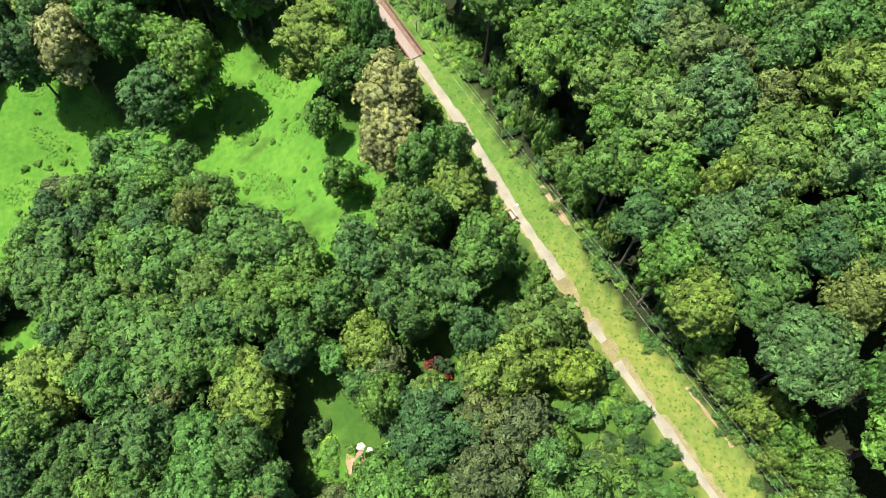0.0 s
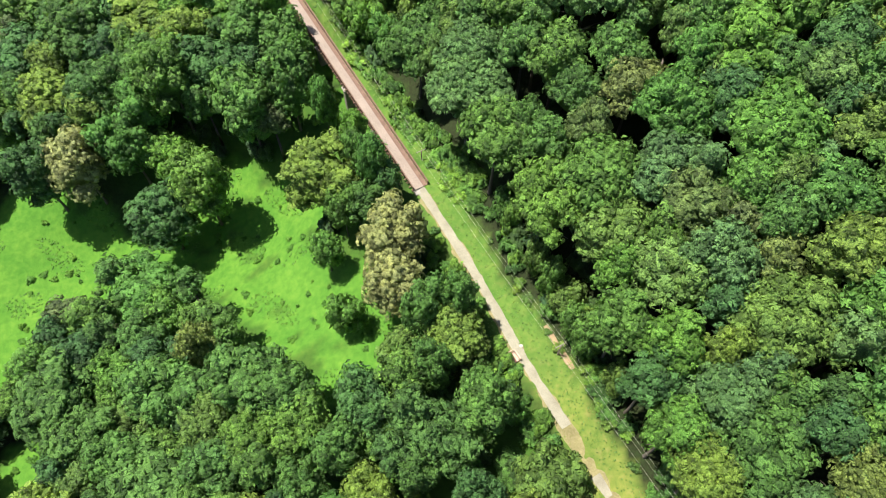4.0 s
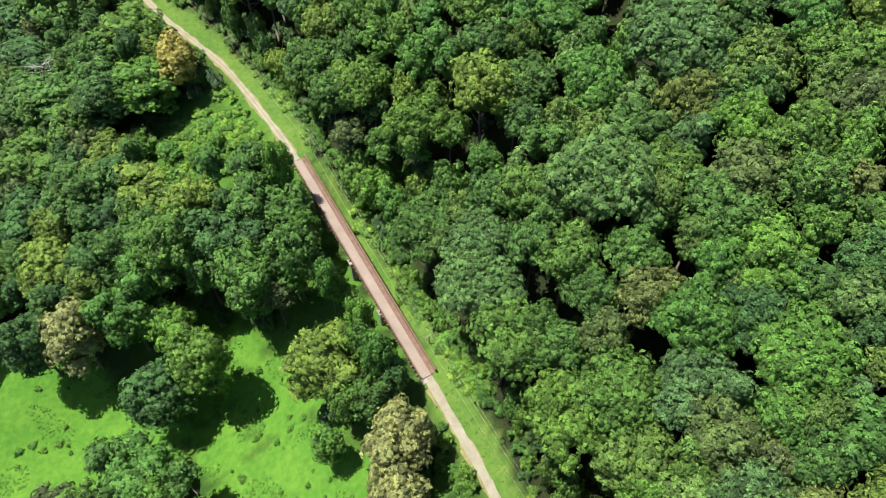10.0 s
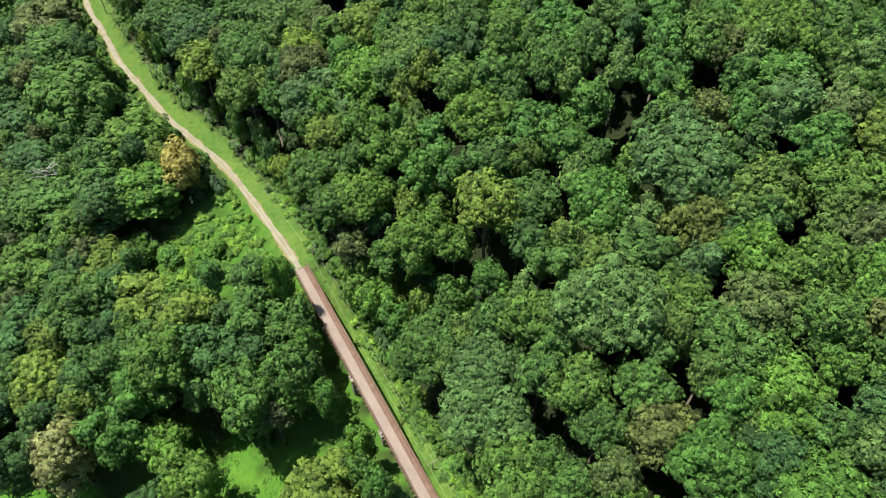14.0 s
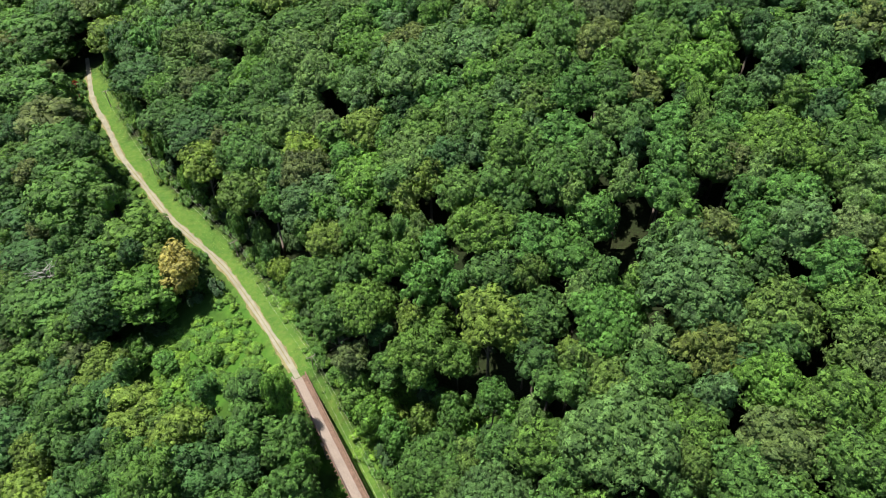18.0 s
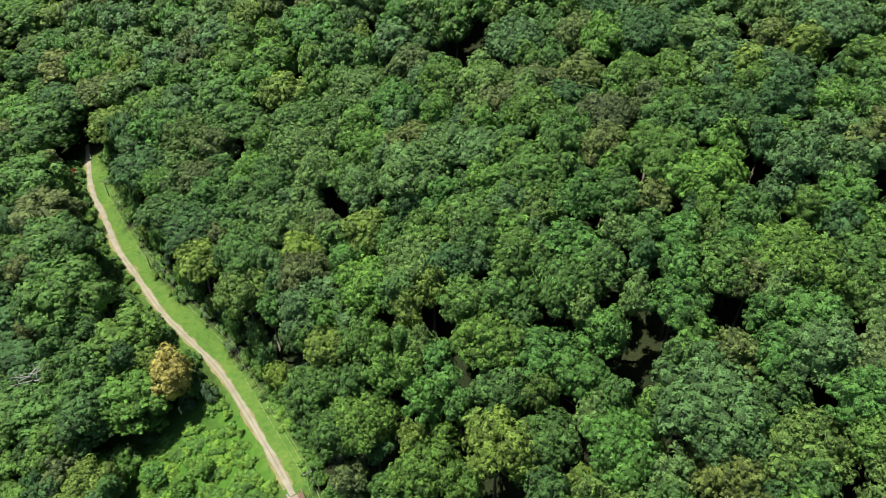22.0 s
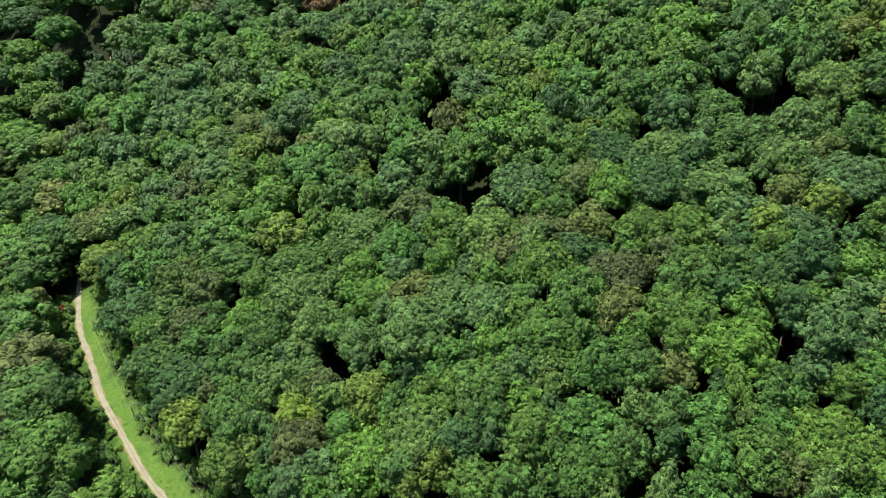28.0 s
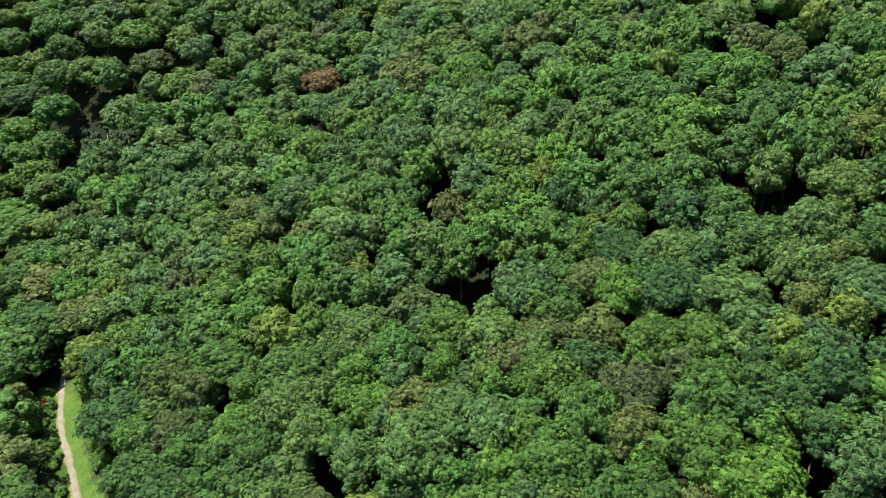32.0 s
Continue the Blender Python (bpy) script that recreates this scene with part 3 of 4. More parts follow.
known(9, [
      ("bright", 9, 153, 3.4), ("yellow", 1, 155, 2.8), ("yellow", -9, 164, 3.6), ("bright", 3, 165, 3.5),
      ("bright", -12, 169, 3.3)])
known(23, [
      ("tan", -3, 86, 6.6), ("tan", -3, 96, 7.0), ("yellow", -20, 114, 9.0), ("oak", -53, 121, 7.5)])
known(29, [
      ("oak", -31, 141, 6.4), ("oak", -42, 138, 8.4), ("dark", -92, 164, 8.7), ("oak", -116, 236, 12.5)])
known(32, [
      ("pale", 36, 139, 12.0), ("pale", 53, 168, 12.5), ("oak", -62, 145, 8.0), ("yellow", 13, 169, 8.0), ("pale", -7, 246, 12.5)])
known(28, [
      ("oak", 28, 200, 9.0), ("oak", 54, 229, 10.0), ("oak", 74, 195, 10.0), ("pale", 13, 277, 11.0)])
known(19, [
      ("brown", -20, 173, 4.5), ("oak", -11, 171, 4.8), ("bright", -3, 168, 4.2), ("oak", 6, 169, 4.8), ("bright", 14, 158, 4.2), ("oak", 21, 166, 4.5),
      ("dark", -14, 181, 5.0), ("oak", 0, 179, 5.0), ("yellow", 30, 163, 4.4)])
GAPS = [(56, 140, 3), (15, 159, 3), (81, 131, 3), (8, 300, 10), (-33, 252, 4), (-68, 281, 3), (7, 192, 4), (60, 187, 2),
        (41, 182, 3), (75, 207, 2), (97, 299, 5), (-4, 347, 5), (92, 241, 2), (-9, 252, 4),
        (-19, 304, 4), (-57, 316, 4), (-180, 452, 5), (-183, 462, 5), (-186, 472, 5), (-191, 482, 5), (-172, 492, 5), (-168, 478, 5), (6.6, 43.5, 5), (4, 91, 6), (-67, 202, 4), (21, 73, 3)]
GAPS += [(-18, 37, 6), (-67, 40, 5), (15, 55, 3), (-36, 40, 3), (-8, 30, 5), (-103, 165, 4), (-36, 145, 4), (-11, 219, 2), (-4, 200, 2),
         (-23, 327, 5), (-64, 351, 4), (-79, 301, 4), (120, 357, 5)]


def fill_woods():
    """Trees at random between the known ones, at crown's distance from each other, off the trail, meadow and gaps."""
    r = np.random.default_rng(11)
    cell = collections.defaultdict(list)
    for _, x, y, rad, _ in TREES:
        cell[int(x // 24), int(y // 24)].append((x, y, rad))
    n, m = 50000, 24000
    xs, ys = np.r_[r.uniform(-640, 420, n), r.uniform(-200, 180, m)], np.r_[r.uniform(-30, 900, n), r.uniform(10, 430, m)]
    big = np.r_[r.uniform(5.4, 8.6, n), r.uniform(3.2, 5.0, m)] * np.interp(np.hypot(xs, ys - 100), [120, 230, 520], [1.0, 1.6, 1.85])
    s, u = along(xs, ys)
    free = (depth_in(xs, ys, MEADOW) < -0.8 * big) & (depth_in(xs, ys, GLADE) < -0.75 * big)
    for x, y, rad, si, ui, ok in zip(xs, ys, big, s, u, free):
        if not ok or y > 720 or x < -(140 + 0.5 * max(0.0, y)) or x > 150 + 0.3 * max(0.0, y):
            continue
        if ui < 430:
            if -(7.0 + rad * 1.1 if ui < 115 else 3.0 + rad * 0.8 if ui < BRIDGE_U + 30 else 3.0 + rad if ui < 290 else 5.0 + rad) < si < ((6.2 + rad * 0.62) if ui < 112 else (7.5 + rad * 0.80)):
                continue
        elif FAR_U - 36 < ui < FAR_U + 14 and abs(si) < 2 + 0.7 * rad:
            continue
        if any(math.hypot(x - gx_, y - gy_) < gr * 0.8 + rad * 0.72 for gx_, gy_, gr in GAPS):
            continue
        cx, cy = int(x // 24), int(y // 24)
        if any(math.hypot(x - a, y - b) < 0.58 * (rad + c) for i in (-1, 0, 1) for j in (-1, 0, 1) for a, b, c in cell[cx + i, cy + j]):
            continue
        cell[cx, cy].append((x, y, rad))
        # far off, lighter kinds outweigh dark ones: haze imitated by the species mix
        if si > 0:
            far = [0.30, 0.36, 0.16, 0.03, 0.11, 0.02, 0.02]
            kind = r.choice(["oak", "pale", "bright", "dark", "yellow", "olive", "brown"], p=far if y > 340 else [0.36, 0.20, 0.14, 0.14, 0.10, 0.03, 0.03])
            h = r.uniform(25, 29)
        else:
            kind = r.choice(["oak", "dark", "bright", "yellow", "brown"], p=[0.40, 0.07, 0.28, 0.20, 0.05] if y > 360 else [0.40, 0.27, 0.14, 0.12, 0.07])
            h = r.uniform(13, 18) if -110 < x < 0 and 55 < y < 112 else r.uniform(18, 26)
            if ui < 115 and si > -20:
                h = r.uniform(6, 11)
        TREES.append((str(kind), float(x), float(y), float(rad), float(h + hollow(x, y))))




def edge_trees():
    """Low trees, leafy to the ground, along both edges of the grass strip."""
    r = np.random.default_rng(17)
    for u in np.r_[np.arange(4, 112, 2.6), np.arange(112, 420, 4.2)]:
        for side in (1, -1):
            uu = u + r.uniform(-1.5, 1.5)
            k = int(np.argmin(np.abs(LINE_LEN - uu)))
            rad = r.uniform(2.3, 4.0)
            s = ((7.9 if u < 112 else 8.6) + rad * 0.7 + r.uniform(0, 2.5 if u < 112 else 1.5)) if side > 0 else -((6.5 if u < 115 else 4.4) + rad * 1.05 + r.uniform(0, 2.5))
            x, y = LINE[k, 0] + LINE_DIR[k, 1] * s, LINE[k, 1] - LINE_DIR[k, 0] * s
            if depth_in(np.array([x]), np.array([y]), GLADE + MEADOW)[0] > -rad * 0.6 or (side < 0 and r.random() < 0.45):
                continue
            if any(math.hypot(x - a, y - b) < c + rad for a, b, c in GAPS):
                continue
            if abs(uu - BRIDGE_U) < 42 or any(math.hypot(x - t[1], y - t[2]) < (0.32 if u < 112 else 0.45) * (rad + t[3]) for t in TREES):
                continue
            kind = r.choice(["bright", "yellow", "oak", "dark", "pale"], p=[0.26, 0.18, 0.3, 0.16, 0.1])
            TREES.append((str(kind), float(x), float(y), float(rad), float(r.uniform(8, 15) if side > 0 else r.uniform(3, 6) if u < 115 else r.uniform(5, 10))))


edge_trees()
KNOWN = len(TREES)
fill_woods()


def bare_crown(seed, radius, half):
    """A plain lobed crown for the woods beyond the ridge."""
    r = np.random.default_rng(seed)
    d = unit(r.normal(0, 1, (7, 3)) + [0, 0, 0.8])
    vs = [ICO_V * radius * 0.5 * r.uniform(0.8, 1.2, (12, 1)) + di * [radius * 0.6, radius * 0.6, half * 0.55] for di in d]
    return np.concatenate(vs), np.concatenate([ICO_F + 12 * i for i in range(7)]), np.concatenate([unit(ICO_V + di) for di in d])


def beyond(x, y):
    """Behind the brow of the hill, or far out at the sides."""
    return y > 590 or y < 10 or x < -(80 + 0.46 * max(0.0, y)) or x > max(92, 70 + 0.30 * y)


TALL = [(crown(20 + k, 6.0, 7.4, 19, 1.06, -0.42, 0.34), trunk(50 + k, 26, 18.0, 6.0, 6.2)) for k in range(6)]
BIG = [(crown(40 + k, 10.0, 7.4, 42, 1.24, -0.20, 0.24), trunk(60 + k, 26, 17.0, 10.0, 6.2)) for k in range(4)]
FULL = [(crown(70 + k, 7.0, 10.2, 26, 1.22, -0.80, 0.32, floor=-0.35), trunk(66 + k, 26, 15.0, 7.0, 6.2)) for k in range(4)]
LOW = [(crown(80 + k, 6.0, 6.6, 16, 1.50, -0.80, 0.38, floor=-0.35), trunk(90 + k, 13, 7.5, 6.0, 5.5)) for k in range(3)]
SLIM = [crown(100 + k, 4.0, 7.0, 10, 1.15, -0.30, 0.42) for k in range(4)]
FAR = [crown(120 + k, 9.0, 9.4, 28, 1.98, -0.32, 0.28, 4, True) for k in range(6)]
FAR_BIG = [crown(140 + k, 13.0, 10.4, 48, 2.28, -0.28, 0.22, 4, True) for k in range(4)]
OUTER = [bare_crown(160 + k, 9.0, 8.0) for k in range(4)]


def tree_meshes(pairs):
    out = []
    for (v, f, n), t in pairs:
        out.append((mesh_of("crown", v, f, [LEAF["oak"]], smooth=True, normals=n), mesh_of("trunk", *t, [BARK], smooth=True)))
    return out


TALL_ME, BIG_ME, FULL_ME, LOW_ME = (tree_meshes(kit) for kit in (TALL, BIG, FULL, LOW))


def plant(kind, x, y, z, r, h, k, deep):
    """A tree of its own: trunk with limbs, and crown."""
    low = h < 16
    kit, wide, mid = (LOW_ME, 6.0, 6.6) if low else (FULL_ME, 7.0, 15.6) if deep else (BIG_ME, 10.0, 18.2) if r > 8.0 else (TALL_ME, 6.0, 18.4)
    crown_me, trunk_me = kit[k % len(kit)]
    flat, tall = r / wide, h / (13.0 if low else 26.0)
    m = Matrix.Translation((x, y, z)) @ Matrix.Rotation(k * 2.4, 4, "Z") @ Matrix.Diagonal((flat, flat, tall, 1))
    tree = empty("tree", m, LABELS[kind] + (", low and rounded" if low else ""), "tree", "woodland trees")
    part("trunk", trunk_me, None, tree)
    top = part("crown", crown_me, None, tree)
    top.location.z = mid
    top.rotation_euler = (0.1 * math.sin(k * 1.7), 0.1 * math.cos(k * 2.9), k)
    top.material_slots[0].link = "OBJECT"
    top.material_slots[0].material = LEAF[kind]


tree_s, tree_u = along([t[1] for t in TREES], [t[2] for t in TREES])
tree_z = ground_z([t[1] for t in TREES], [t[2] for t in TREES])
# the trees of the stretch along the trail are things; the woods behind them are one mass
near_key = np.array([abs(s) + max(0, t[2] - 130) * 0.35 + max(0, -t[2]) for s, t in zip(tree_s, TREES)])
near_key[:KNOWN] = np.minimum(near_key[:KNOWN], 0) - 1
near = set(np.argsort(near_key)[:300].tolist())
FAR_KINDS = list(SPECIES)
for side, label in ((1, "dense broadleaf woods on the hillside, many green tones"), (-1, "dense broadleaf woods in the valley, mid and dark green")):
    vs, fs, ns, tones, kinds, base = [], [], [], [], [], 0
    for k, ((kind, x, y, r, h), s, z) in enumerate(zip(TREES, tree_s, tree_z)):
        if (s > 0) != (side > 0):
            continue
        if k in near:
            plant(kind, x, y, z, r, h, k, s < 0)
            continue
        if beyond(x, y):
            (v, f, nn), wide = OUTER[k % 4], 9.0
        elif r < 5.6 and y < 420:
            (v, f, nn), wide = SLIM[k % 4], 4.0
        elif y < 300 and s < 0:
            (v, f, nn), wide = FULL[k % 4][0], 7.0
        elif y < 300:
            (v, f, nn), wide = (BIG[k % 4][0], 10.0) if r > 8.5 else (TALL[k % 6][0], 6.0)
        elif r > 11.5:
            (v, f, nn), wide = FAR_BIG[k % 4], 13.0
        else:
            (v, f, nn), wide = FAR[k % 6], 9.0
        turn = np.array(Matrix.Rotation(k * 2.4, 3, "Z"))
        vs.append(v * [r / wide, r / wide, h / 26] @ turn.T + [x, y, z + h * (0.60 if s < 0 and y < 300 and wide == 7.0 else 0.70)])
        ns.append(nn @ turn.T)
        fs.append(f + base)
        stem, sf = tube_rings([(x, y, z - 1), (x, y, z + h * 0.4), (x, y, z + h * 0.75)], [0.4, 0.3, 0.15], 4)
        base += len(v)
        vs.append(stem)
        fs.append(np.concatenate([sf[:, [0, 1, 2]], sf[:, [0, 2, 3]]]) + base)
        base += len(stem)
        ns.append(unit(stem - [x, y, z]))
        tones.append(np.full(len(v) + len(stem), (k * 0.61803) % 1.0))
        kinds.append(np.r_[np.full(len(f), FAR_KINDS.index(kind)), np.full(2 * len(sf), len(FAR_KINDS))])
    me = mesh_of("woodland", np.concatenate(vs), np.concatenate(fs), [LEAF_HAZED[k] for k in FAR_KINDS] + [BARK], np.concatenate(kinds), True, np.concatenate(ns))
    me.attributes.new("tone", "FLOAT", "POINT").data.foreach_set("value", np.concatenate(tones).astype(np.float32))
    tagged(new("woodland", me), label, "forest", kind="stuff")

# ---- undergrowth ----
MOUND = [crown(200 + k, 1.5, 1.3, 5, 0.80, 0.0, 0.46, 5, True) for k in range(4)]


def mounds(name, spots, mat, label):
    """Many low leafy mounds as one mass: x, y, width, height."""
    vs, fs, ns, tones, base = [], [], [], [], 0
    z = ground_z(spots[:, 0], spots[:, 1])
    for k, ((x, y, w, h), zz) in enumerate(zip(spots, z)):
        v, f, n = MOUND[k % 4]
        turn = np.array(Matrix.Rotation(k * 2.4, 3, "Z"))
        vs.append(v * [w / 1.5, w / 1.5, h / 1.6] @ turn.T + [x, y, zz + h * 0.35])
        fs.append(f + base)
        ns.append(unit(n @ turn.T + [0, 0, 0.5]))
        tones.append(np.full(len(v), (k * 0.61803) % 1.0))
        base += len(v)
    me = mesh_of(name, np.concatenate(vs), np.concatenate(fs), [mat], smooth=True, normals=np.concatenate(ns))
    me.attributes.new("tone", "FLOAT", "POINT").data.foreach_set("value", np.concatenate(tones).astype(np.float32))
    return tagged(new(name, me), label, "undergrowth", kind="stuff")


def scattered(n, seed, x0, x1, y0, y1):
    r = np.random.default_rng(seed)
    x, y = r.uniform(x0, x1, n), r.uniform(y0, y1, n)
    s, u = along(x, y)
    return r, x, y, s, u


def rim_of(u):
    """Right edge of the grass strip."""
    return 7.4 + 1.2 * np.sin(u * 0.13) + 0.7 * np.sin(u * 0.37 + 1)


WEED = leaf_material("weeds", (0.106, 0.196, 0.036), True, 0.5)
VINE = leaf_material("vine_leaves", (0.094, 0.232, 0.028), True, 0.22, 5.0, 0.25)
CREEPER = leaf_material("creeper_leaves", (0.132, 0.280, 0.042), True, 0.45)
SHRUB = leaf_material("shrub_leaves", (0.090, 0.205, 0.034), True, 0.5)
FLOOR = leaf_material("forest_floor_growth", (0.042, 0.098, 0.030), True, 0.4)

# shrubs under the trees on both sides, and vine-grown mounds in the glades
r, x, y, s, u = scattered(2800, 31, -190, 130, -10, 330)
keep = ((s < -5) | (s > 10)) & (in_rounds(x, y, MEADOW) < 0.1) & (in_rounds(x, y, GLADE) < 0.2) & (np.abs(x + 15) < 40 + 0.75 * y)
keep &= r.random(len(x)) < np.where((s > -45) & (s < 45), 0.5, 0.2)
mounds("undergrowth", np.stack([x, y, r.uniform(1.6, 3.6, len(x)), r.uniform(2.0, 6.0, len(x))], 1)[keep], FLOOR, "dark green shrubs on the forest floor")
r, x, y, s, u = scattered(15000, 32, -90, 50, 0, 260)
keep = (in_rounds(x, y, GLADE) > 0.5) & ((s < -4.0) | (s > 5.2)) & (r.random(len(x)) < 0.62)
mounds("vine_mounds", np.stack([x, y, r.uniform(0.8, 2.2, len(x)), r.uniform(0.35, 1.5, len(x))], 1)[keep], CREEPER, "bright green vine-grown mounds beside the trail")
r, x, y, s, u = scattered(4200, 33, -160, 75, 0, 330)
keep = (np.abs(s - rim_of(u)) < 1.5) | ((np.abs(s + 3.6) < 0.7) & (np.abs(u - BRIDGE_U) > 38))
mounds("verge_weeds", np.stack([x, y, r.uniform(0.5, 1.3, len(x)), r.uniform(0.4, 1.5, len(x))], 1)[keep], WEED, "yellow-green weeds at the edge of the verge")
r, x, y, s, u = scattered(28000, 35, -160, 80, -5, 335)
keep = (s > rim_of(u) + 0.4) & (s < rim_of(u) + 3.8) & (r.random(len(x)) < 0.75)
keep |= (s < -2.6) & (s > -8.0) & ((u < U0 - 6) | ((u > U1 + 55) & (u < 425))) & (r.random(len(x)) < 0.7)
mounds("verge_thicket", np.stack([x, y, r.uniform(0.8, 2.0, len(x)), r.uniform(0.9, 3.4, len(x))], 1)[keep], SHRUB, "green vines and shrubs between the grass strip and the woods")
r, x, y, s, u = scattered(900, 34, -125, 0, 45, 135)
keep = (in_rounds(x, y, MEADOW) > 0.6) & (r.random(len(x)) < 0.25)
mounds("meadow_clumps", np.stack([x, y, r.uniform(0.4, 1.2, len(x)), r.uniform(0.25, 0.9, len(x))], 1)[keep], VINE, "low leafy clumps scattered over the clearing")
r = np.random.default_rng(36)
x, y = r.normal(-177, 13, 240), r.normal(482, 14, 240)
keep = np.abs(along(x, y)[0]) > 3.0
mounds("clearing_shrubs", np.stack([x, y, r.uniform(1.5, 3.2, 240), r.uniform(1.2, 4.5, 240)], 1)[keep], FLOOR, "dark green shrubs in a far clearing")


def carpet(name, n, seed, bounds, test, mat, size, up, label):
    """Single leaf sprays spread over the ground."""
    r, x, y, s, u = scattered(n, seed, *bounds)
    k = test(x, y, s, u)
    x, y = x[k], y[k]
    d = unit(np.stack([r.normal(0, 0.35, len(x)), r.normal(0, 0.35, len(x)), np.ones(len(x))], 1))
    p = np.stack([x, y, ground_z(x, y) + up * r.random(len(x))], 1)
    v, f, nn = sprays(r, p, d, size, 4)
    me = mesh_of(name, v, f, [mat], smooth=True, normals=unit(nn + [0, 0, 1.0]))
    me.attributes.new("tone", "FLOAT", "POINT").data.foreach_set("value", np.repeat(r.random(len(x)), 9).astype(np.float32))
    return tagged(new(name, me), label, "vegetation", kind="stuff")


carpet("clearing_vines", 22000, 41, (-130, 5, 45, 140),
       lambda x, y, s, u: (in_rounds(x, y, MEADOW) > 0.45) & (np.sin(x * 0.35 + 1.7 * np.sin(y * 0.21)) + np.sin(y * 0.4 + x * 0.13) > 0.7), VINE, 0.42, 0.06,
       "carpet of bright green vine leaves over the clearing")
GRASS = leaf_material("grass_tufts", (0.112, 0.208, 0.038), True, 0.3, 5.0, 0.35)
carpet("verge_grass", 120000, 42, (-160, 75, 0, 335), lambda x, y, s, u: (verge(s, u) > 0.4) & ((s > 1.3) | (s < -1.3)), GRASS, 0.24, 0.05,
       "short yellow-green grass along the trail")

# ---- bridge ----
span = (B1 - B0).length
turn = math.degrees(math.atan2(-(B1 - B0).x, (B1 - B0).y))
bridge = empty("footbridge", pose(B0.x, B0.y, 0, 0, 0, turn), "long narrow timber-decked trestle footbridge with brown railings", "bridge")
box_me = {}


def bar(name, size, at, mat, parent, label="", bevel=0.015):
    """A bevelled beam; alike ones share one mesh."""
    key = (name, *[round(v, 3) for v in size], mat.name)
    if key not in box_me:
        bm = box(bmesh.new(), size, Matrix(), bevel)
        me = bpy.data.meshes.new(name)
        bm.to_mesh(me)
        bm.free()
        me.materials.append(mat)
        box_me[key] = me
    ob = part(name, box_me[key], None, parent, label)
    ob.location = at
    return ob


for x in (-1.15, 1.15):
    girder = bar("girder", (0.35, span, 1.3), (x, span / 2, -1.05), STEEL, bridge, "rusted steel plate girder")
    bar("flange", (0.5, span, 0.06), (0, 0, -0.68), STEEL, girder)
for k in range(int(span / 1.2) + 1):
    tie = bar("tie", (4.7 if k % 2 else 4.4, 0.26, 0.24), (0.25, 0.3 + k * 1.2, -0.26), TIMBER, bridge)
for x in (-1.6, 2.15):
    for k in range(int(span / 2.4) + 1):
        post = bar("railing_post", (0.14, 0.14, 1.35), (x, 0.4 + k * 2.4, 0.55), TIMBER, bridge)
        bar("brace", (0.5, 0.09, 0.09), (math.copysign(0.28, x), 0, -0.45), TIMBER, post)
    for z in (0.35, 0.7, 1.05):
        bar("rail", (0.06, span, 0.14), (x - math.copysign(0.11, x), span / 2, z), TIMBER, bridge)
    bar("top_rail", (0.22, span, 0.06), (x, span / 2, 1.255), TIMBER, bridge)
for k in range(int(span / 0.3)):
    board = bar("plank", (2.35, 0.285, 0.07), (-0.22, 0.15 + k * 0.3, -0.02 - 0.006 * (k % 3 == 1)), DECK, bridge)
bar("curb_board", (1.05, span, 0.06), (1.50, span / 2, -0.08), TIMBER, bridge, "dark brown walkway board")
low_z = [float(ground_z(*(B0 + (B1 - B0) * f).xy)[0]) for f in (0.28, 0.5, 0.72)]
for f, zz in zip((0.28, 0.5, 0.72), low_z):
    h = -1.7 - zz + 1.0
    pier = bar("pier", (3.4, 1.5, h), (0, span * f, zz - 1.0 + h / 2), STONE, bridge, "grey masonry pier", 0.12)
    bar("cap", (4.0, 1.9, 0.35), (0, 0, h / 2 - 0.1), STONE, pier)
for y in (-0.5, span + 0.5):
    bar("abutment", (3.3, 1.6, 4.0), (0, y, -2.3), STONE, bridge, "grey stone abutment", 0.1)

# ---- power line ----


def spot(u, s):
    k = int(np.argmin(np.abs(LINE_LEN - u)))
    return LINE[k, 0] + LINE_DIR[k, 1] * s, LINE[k, 1] - LINE_DIR[k, 0] * s, math.degrees(math.atan2(-LINE_DIR[k, 0], LINE_DIR[k, 1]))


def power_pole(x, y, top, turn):
    z = float(ground_z(x, y)[0])
    pole_ob = empty("power_pole", pose(x, y, z, 0, 0, turn), "wooden power pole with one pale crossarm beside the trail", "power pole", "power poles")
    h = top - z
    v, f = tube_rings([(0, 0, -1.2), (0, 0, h * 0.5), (0, 0, h + 0.35), (0, 0, h + 0.36)], [0.17, 0.15, 0.12, 0.001], 8)
    part("pole", mesh_of("pole", v, f, [POLE], smooth=True), None, pole_ob)
    arm = bar("crossarm", (2.5, 0.14, 0.16), (0, 0.15, h), ARM, pole_ob)
    for x_ in (-1.1, 0.35, 1.1):
        v, f = tube_rings([(0, 0, 0.05), (0, 0, 0.12), (0, 0, 0.2), (0, 0, 0.3)], [0.03, 0.07, 0.07, 0.03], 7)
        part("insulator", mesh_of("insulator", v, f, [ARM], smooth=True), None, arm, "grey ceramic insulator").location = (x_, 0, 0)
    m = pole_ob.matrix_world
    return [m @ Vector((x_, 0.15, h + 0.3)) for x_ in (-1.1, 0.35, 1.1)]


stations = []
for u, s, top in ((12, 9.0, 8.0), (109, 6.4, 5.0), (BRIDGE_U - 29.5, 4.3, 2.4), (BRIDGE_U + 38, 4.6, 5.5), (BRIDGE_U + 88, 5.4, 6.5), (BRIDGE_U + 142, 5.2, 7.0),
                  (BRIDGE_U + 195, 5.0, 7.5)):
    x, y, t = spot(u, s)
    stations.append(power_pole(x, y, top, t))
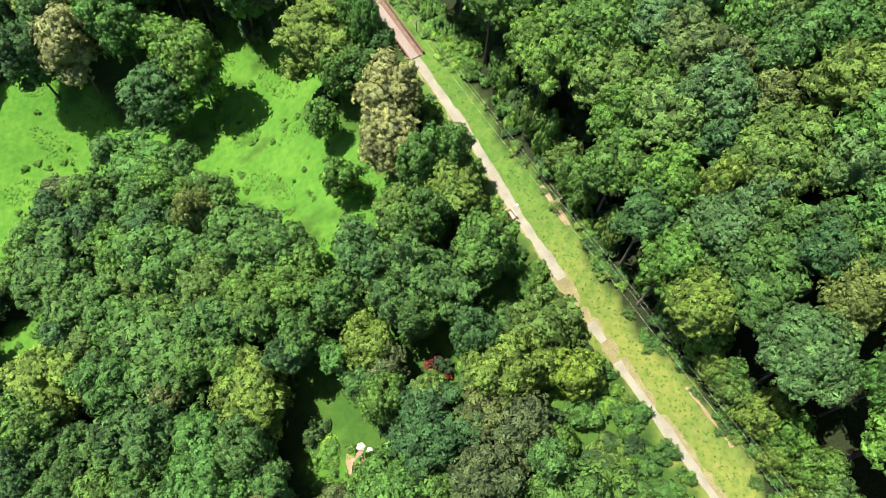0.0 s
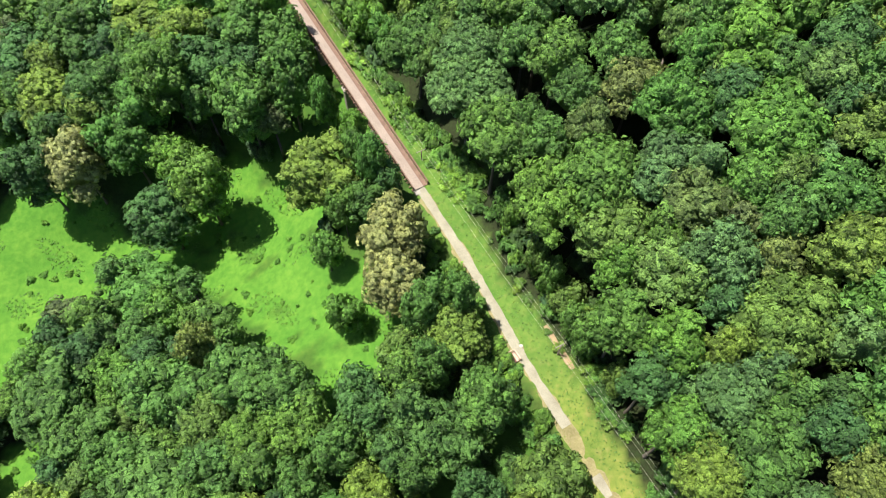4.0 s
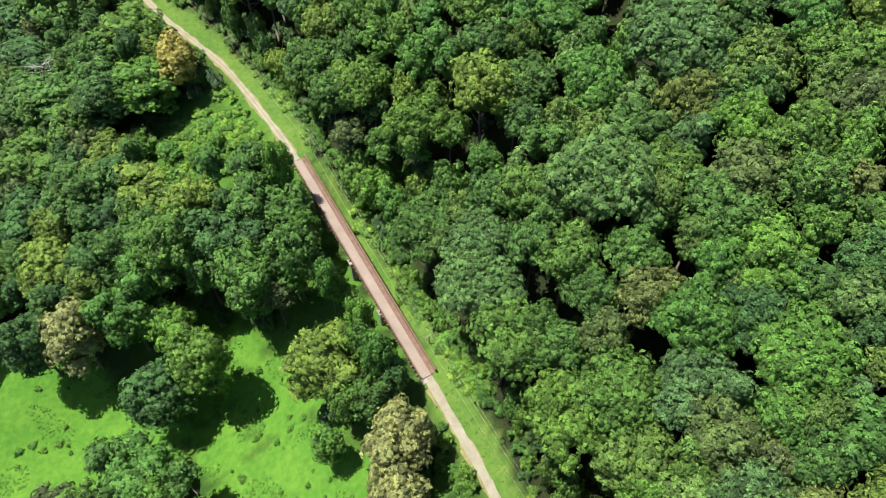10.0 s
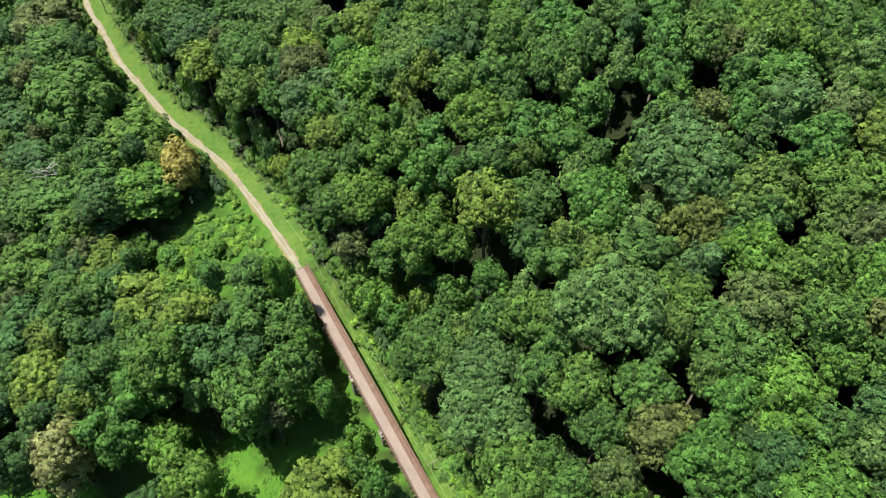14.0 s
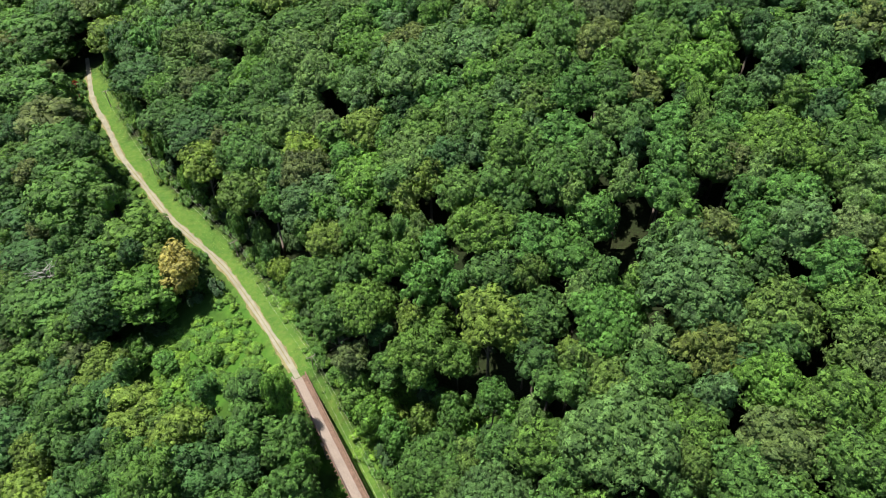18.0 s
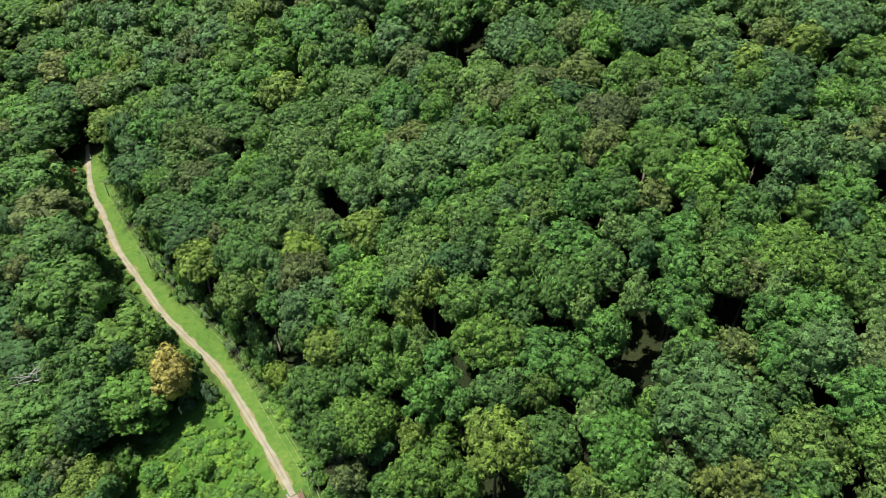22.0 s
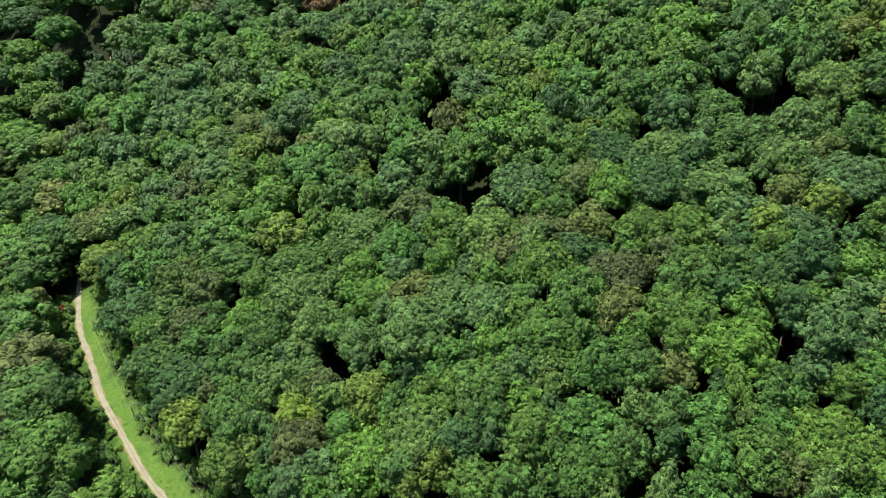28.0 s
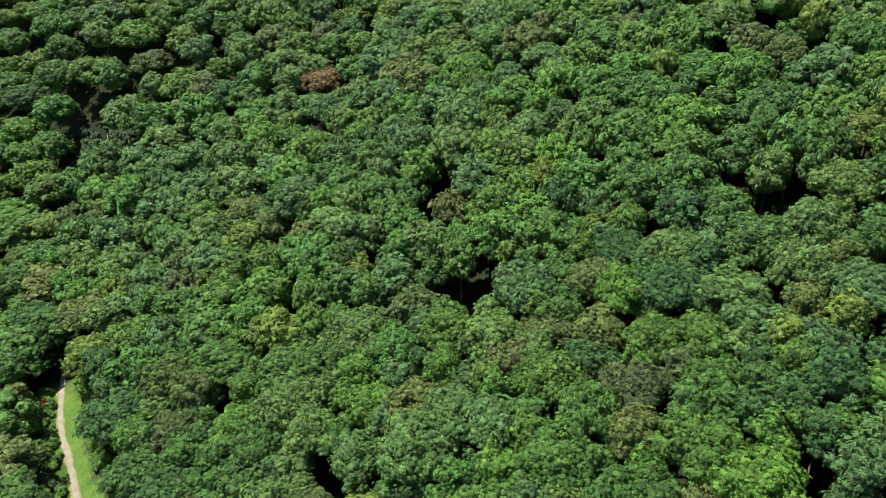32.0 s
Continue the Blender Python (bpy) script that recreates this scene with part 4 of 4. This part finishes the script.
for a, b in zip(stations, stations[1:]):
    for p, q in zip(a, b):
        w = np.linspace(0, 1, 17)[:, None]
        line = np.array(p) * (1 - w) + np.array(q) * w - [0, 0, 1] * (4 * 0.8 * w * (1 - w))
        v, f = tube_rings(line, np.full(17, 0.011), 5)
        tagged(new("power_line", mesh_of("power_line", v, f, [WIRE], smooth=True)), "thin pale overhead wire strung between wooden poles", "cable", "power lines")

# ---- small things ----


def log(length, radius, seed):
    r = np.random.default_rng(seed)
    y = np.linspace(-length / 2, length / 2, 6)
    p = np.stack([r.normal(0, 0.06, 6), y, r.normal(0, 0.04, 6)], 1)
    p = np.concatenate([p[:1] - [0, 0.02, 0], p, p[-1:] + [0, 0.02, 0]])
    return tube_rings(p, np.r_[0.001, np.linspace(radius, radius * 0.7, 6) * r.uniform(0.92, 1.08, 6), 0.001], 8)


for k, (dx, dy, a) in enumerate(((0, 0, 84), (0.4, 1.1, 93), (-0.6, -0.9, 88))):
    x, y = 1.5 + dx, 160.6 + dy
    z = float(ground_z(x, y)[0])
    fallen = tagged(new("log", mesh_of("log", *log(6.0 - k, 0.28, k), [BARK], smooth=True)), "fallen brown log lying among saplings", "log", "fallen logs")
    fallen.matrix_world = pose(x, y, z + 0.22, 0, 0, a)

# a low timber landing beside the trail
lx, ly = 21.2, 73.0
lz = float(ground_z(lx, ly)[0])
landing = empty("timber_landing", pose(lx, ly, lz + 0.1, 0, 0, 32), "small weathered pinkish timber landing with a low rail", "platform")
for k in range(6):
    bar("plank", (0.28, 2.2, 0.06), (0.29 * k - 0.72, 0, 0.45), PINKWOOD if k > 3 else TIMBER, landing)
for x in (-0.7, 0.7):
    for y in (-0.95, 0.95):
        bar("support", (0.16, 0.16, 1.6), (x, y, -0.25), TIMBER, landing)
bar("handrail", (0.3, 2.4, 0.1), (0.98, 0, 1.3), PINKWOOD, landing)
bar("handrail", (1.8, 0.2, 0.1), (0.0, 1.18, 1.3), PINKWOOD, landing)
for x, y in ((0.98, -1.1), (0.98, 1.1), (-0.8, 1.18)):
    bar("rail_post", (0.12, 0.12, 1.9), (x, y, 0.45), PINKWOOD, landing)

# red-leaved bushes in the shade of the woods
for k, (x, y, w, h) in enumerate(((6.4, 45.2, 1.9, 2.8), (9.0, 42.8, 1.1, 1.5), (-150.8, 318.0, 2.6, 3.2), (-146.6, 309.5, 1.7, 2.0))):
    v, f, n = MOUND[k]
    z = float(ground_z(x, y)[0])
    bush = tagged(new("red_bush", mesh_of("red_bush", v * [w / 1.5, w / 1.5, h / 1.6], f, [LEAF["redbush"]], smooth=True, normals=n)), LABELS["redbush"], "bush", "red bushes")
    bush.location = (x, y, z + h * 0.4)

# bare soil with rocks at the foot of the slope


def stone(name, x, y, size, mat, label, seed, flat=0.6):
    r = np.random.default_rng(seed)
    bm = bmesh.new()
    bmesh.ops.create_icosphere(bm, subdivisions=2, radius=size)
    for v in bm.verts:
        v.co *= 1 + 0.35 * noise.noise(v.co / size * 1.3 + Vector((seed, 0, 0)))
        v.co.z *= flat
    me = bpy.data.meshes.new(name)
    bm.to_mesh(me)
    bm.free()
    me.materials.append(mat)
    ob = tagged(new(name, me), label, name.split("_")[0], name + "s")
    ob.location = (x, y, float(ground_z(x, y)[0]) + size * flat * 0.25)
    return ob


stone("soil_heap", -8.5, 28.0, 2.6, SOIL, "low heap of bare orange-brown soil", 3, 0.3)
for k, (x, y, w) in enumerate(((-8.0, 31.0, 0.9), (-6.2, 30.2, 0.7), (-9.6, 30.4, 0.6), (-5.0, 29.2, 0.5), (23.0, 75.6, 0.4))):
    stone("rock", x, y, w, ROCK, "pale grey rock on bare soil", 10 + k)

# standing dead tree with bare branches


def snag(x, y, height, seed):
    r = np.random.default_rng(seed)
    z = float(ground_z(x, y)[0])
    dead = empty("dead_tree", pose(x, y, z), "bare dead tree with pale leafless branches", "tree", "dead trees")
    h = np.linspace(-1, height, 8)
    part("trunk", mesh_of("trunk", *tube_rings(np.stack([0.3 * np.sin(h * 0.2), 0.2 * np.cos(h * 0.25), h], 1), np.linspace(0.45, 0.1, 8), 7), [DEADWOOD], smooth=True), None, dead)
    for k in range(14):
        a, z0, n = k * 2.4, height * r.uniform(0.5, 0.98), r.uniform(3.5, 7.0)
        d = np.array([math.cos(a), math.sin(a), r.uniform(0.35, 1.0)])
        w = np.linspace(0, 1, 6)[:, None]
        p = np.array([0, 0, z0]) + d * n * w + r.normal(0, 0.15, (6, 3)) * w
        pieces = [tube_rings(p, np.linspace(0.16, 0.03, 6), 5)]
        for j in range(3):
            q = p[2 + j] + unit(d + r.normal(0, 0.7, 3)) * np.linspace(0, n * 0.45, 4)[:, None]
            pieces.append(tube_rings(q, np.linspace(0.08, 0.02, 4), 4))
        part("branch", mesh_of("branch", *joined(pieces), [DEADWOOD], smooth=True), None, dead)


snag(43.0, 385.0, 29.0, 5)
snag(-118.0, 213.0, 17.0, 6)


# timber railings along the far end of the trail
for side in (-1.9, 1.9):
    base = [spot(FAR_U + k * 2.2, side) for k in range(7)]
    base = [Vector((x, y, float(ground_z(x, y)[0]))) for x, y, _ in base]
    fence = empty("wooden_fence", Matrix.Translation(base[0]), "pale weathered timber railing beside the footpath", "fence", "trail fences")
    for k, p in enumerate(base):
        bar("post", (0.22, 0.22, 2.0), p - base[0] + Vector((0, 0, 0.6)), PINKWOOD, fence)
    for h in (0.7, 1.45):
        for p, q in zip(base, base[1:]):
            v, f = tube_rings([p - base[0] + Vector((0, 0, h)), (p + q) / 2 - base[0] + Vector((0, 0, h)), q - base[0] + Vector((0, 0, h))], [0.11] * 3, 6)
            part("rail", mesh_of("rail", v, f, [PINKWOOD], smooth=True), None, fence)
stone("rock", -169.5, 485.0, 1.6, ROCK, "large pale rock in a dark clearing", 31)
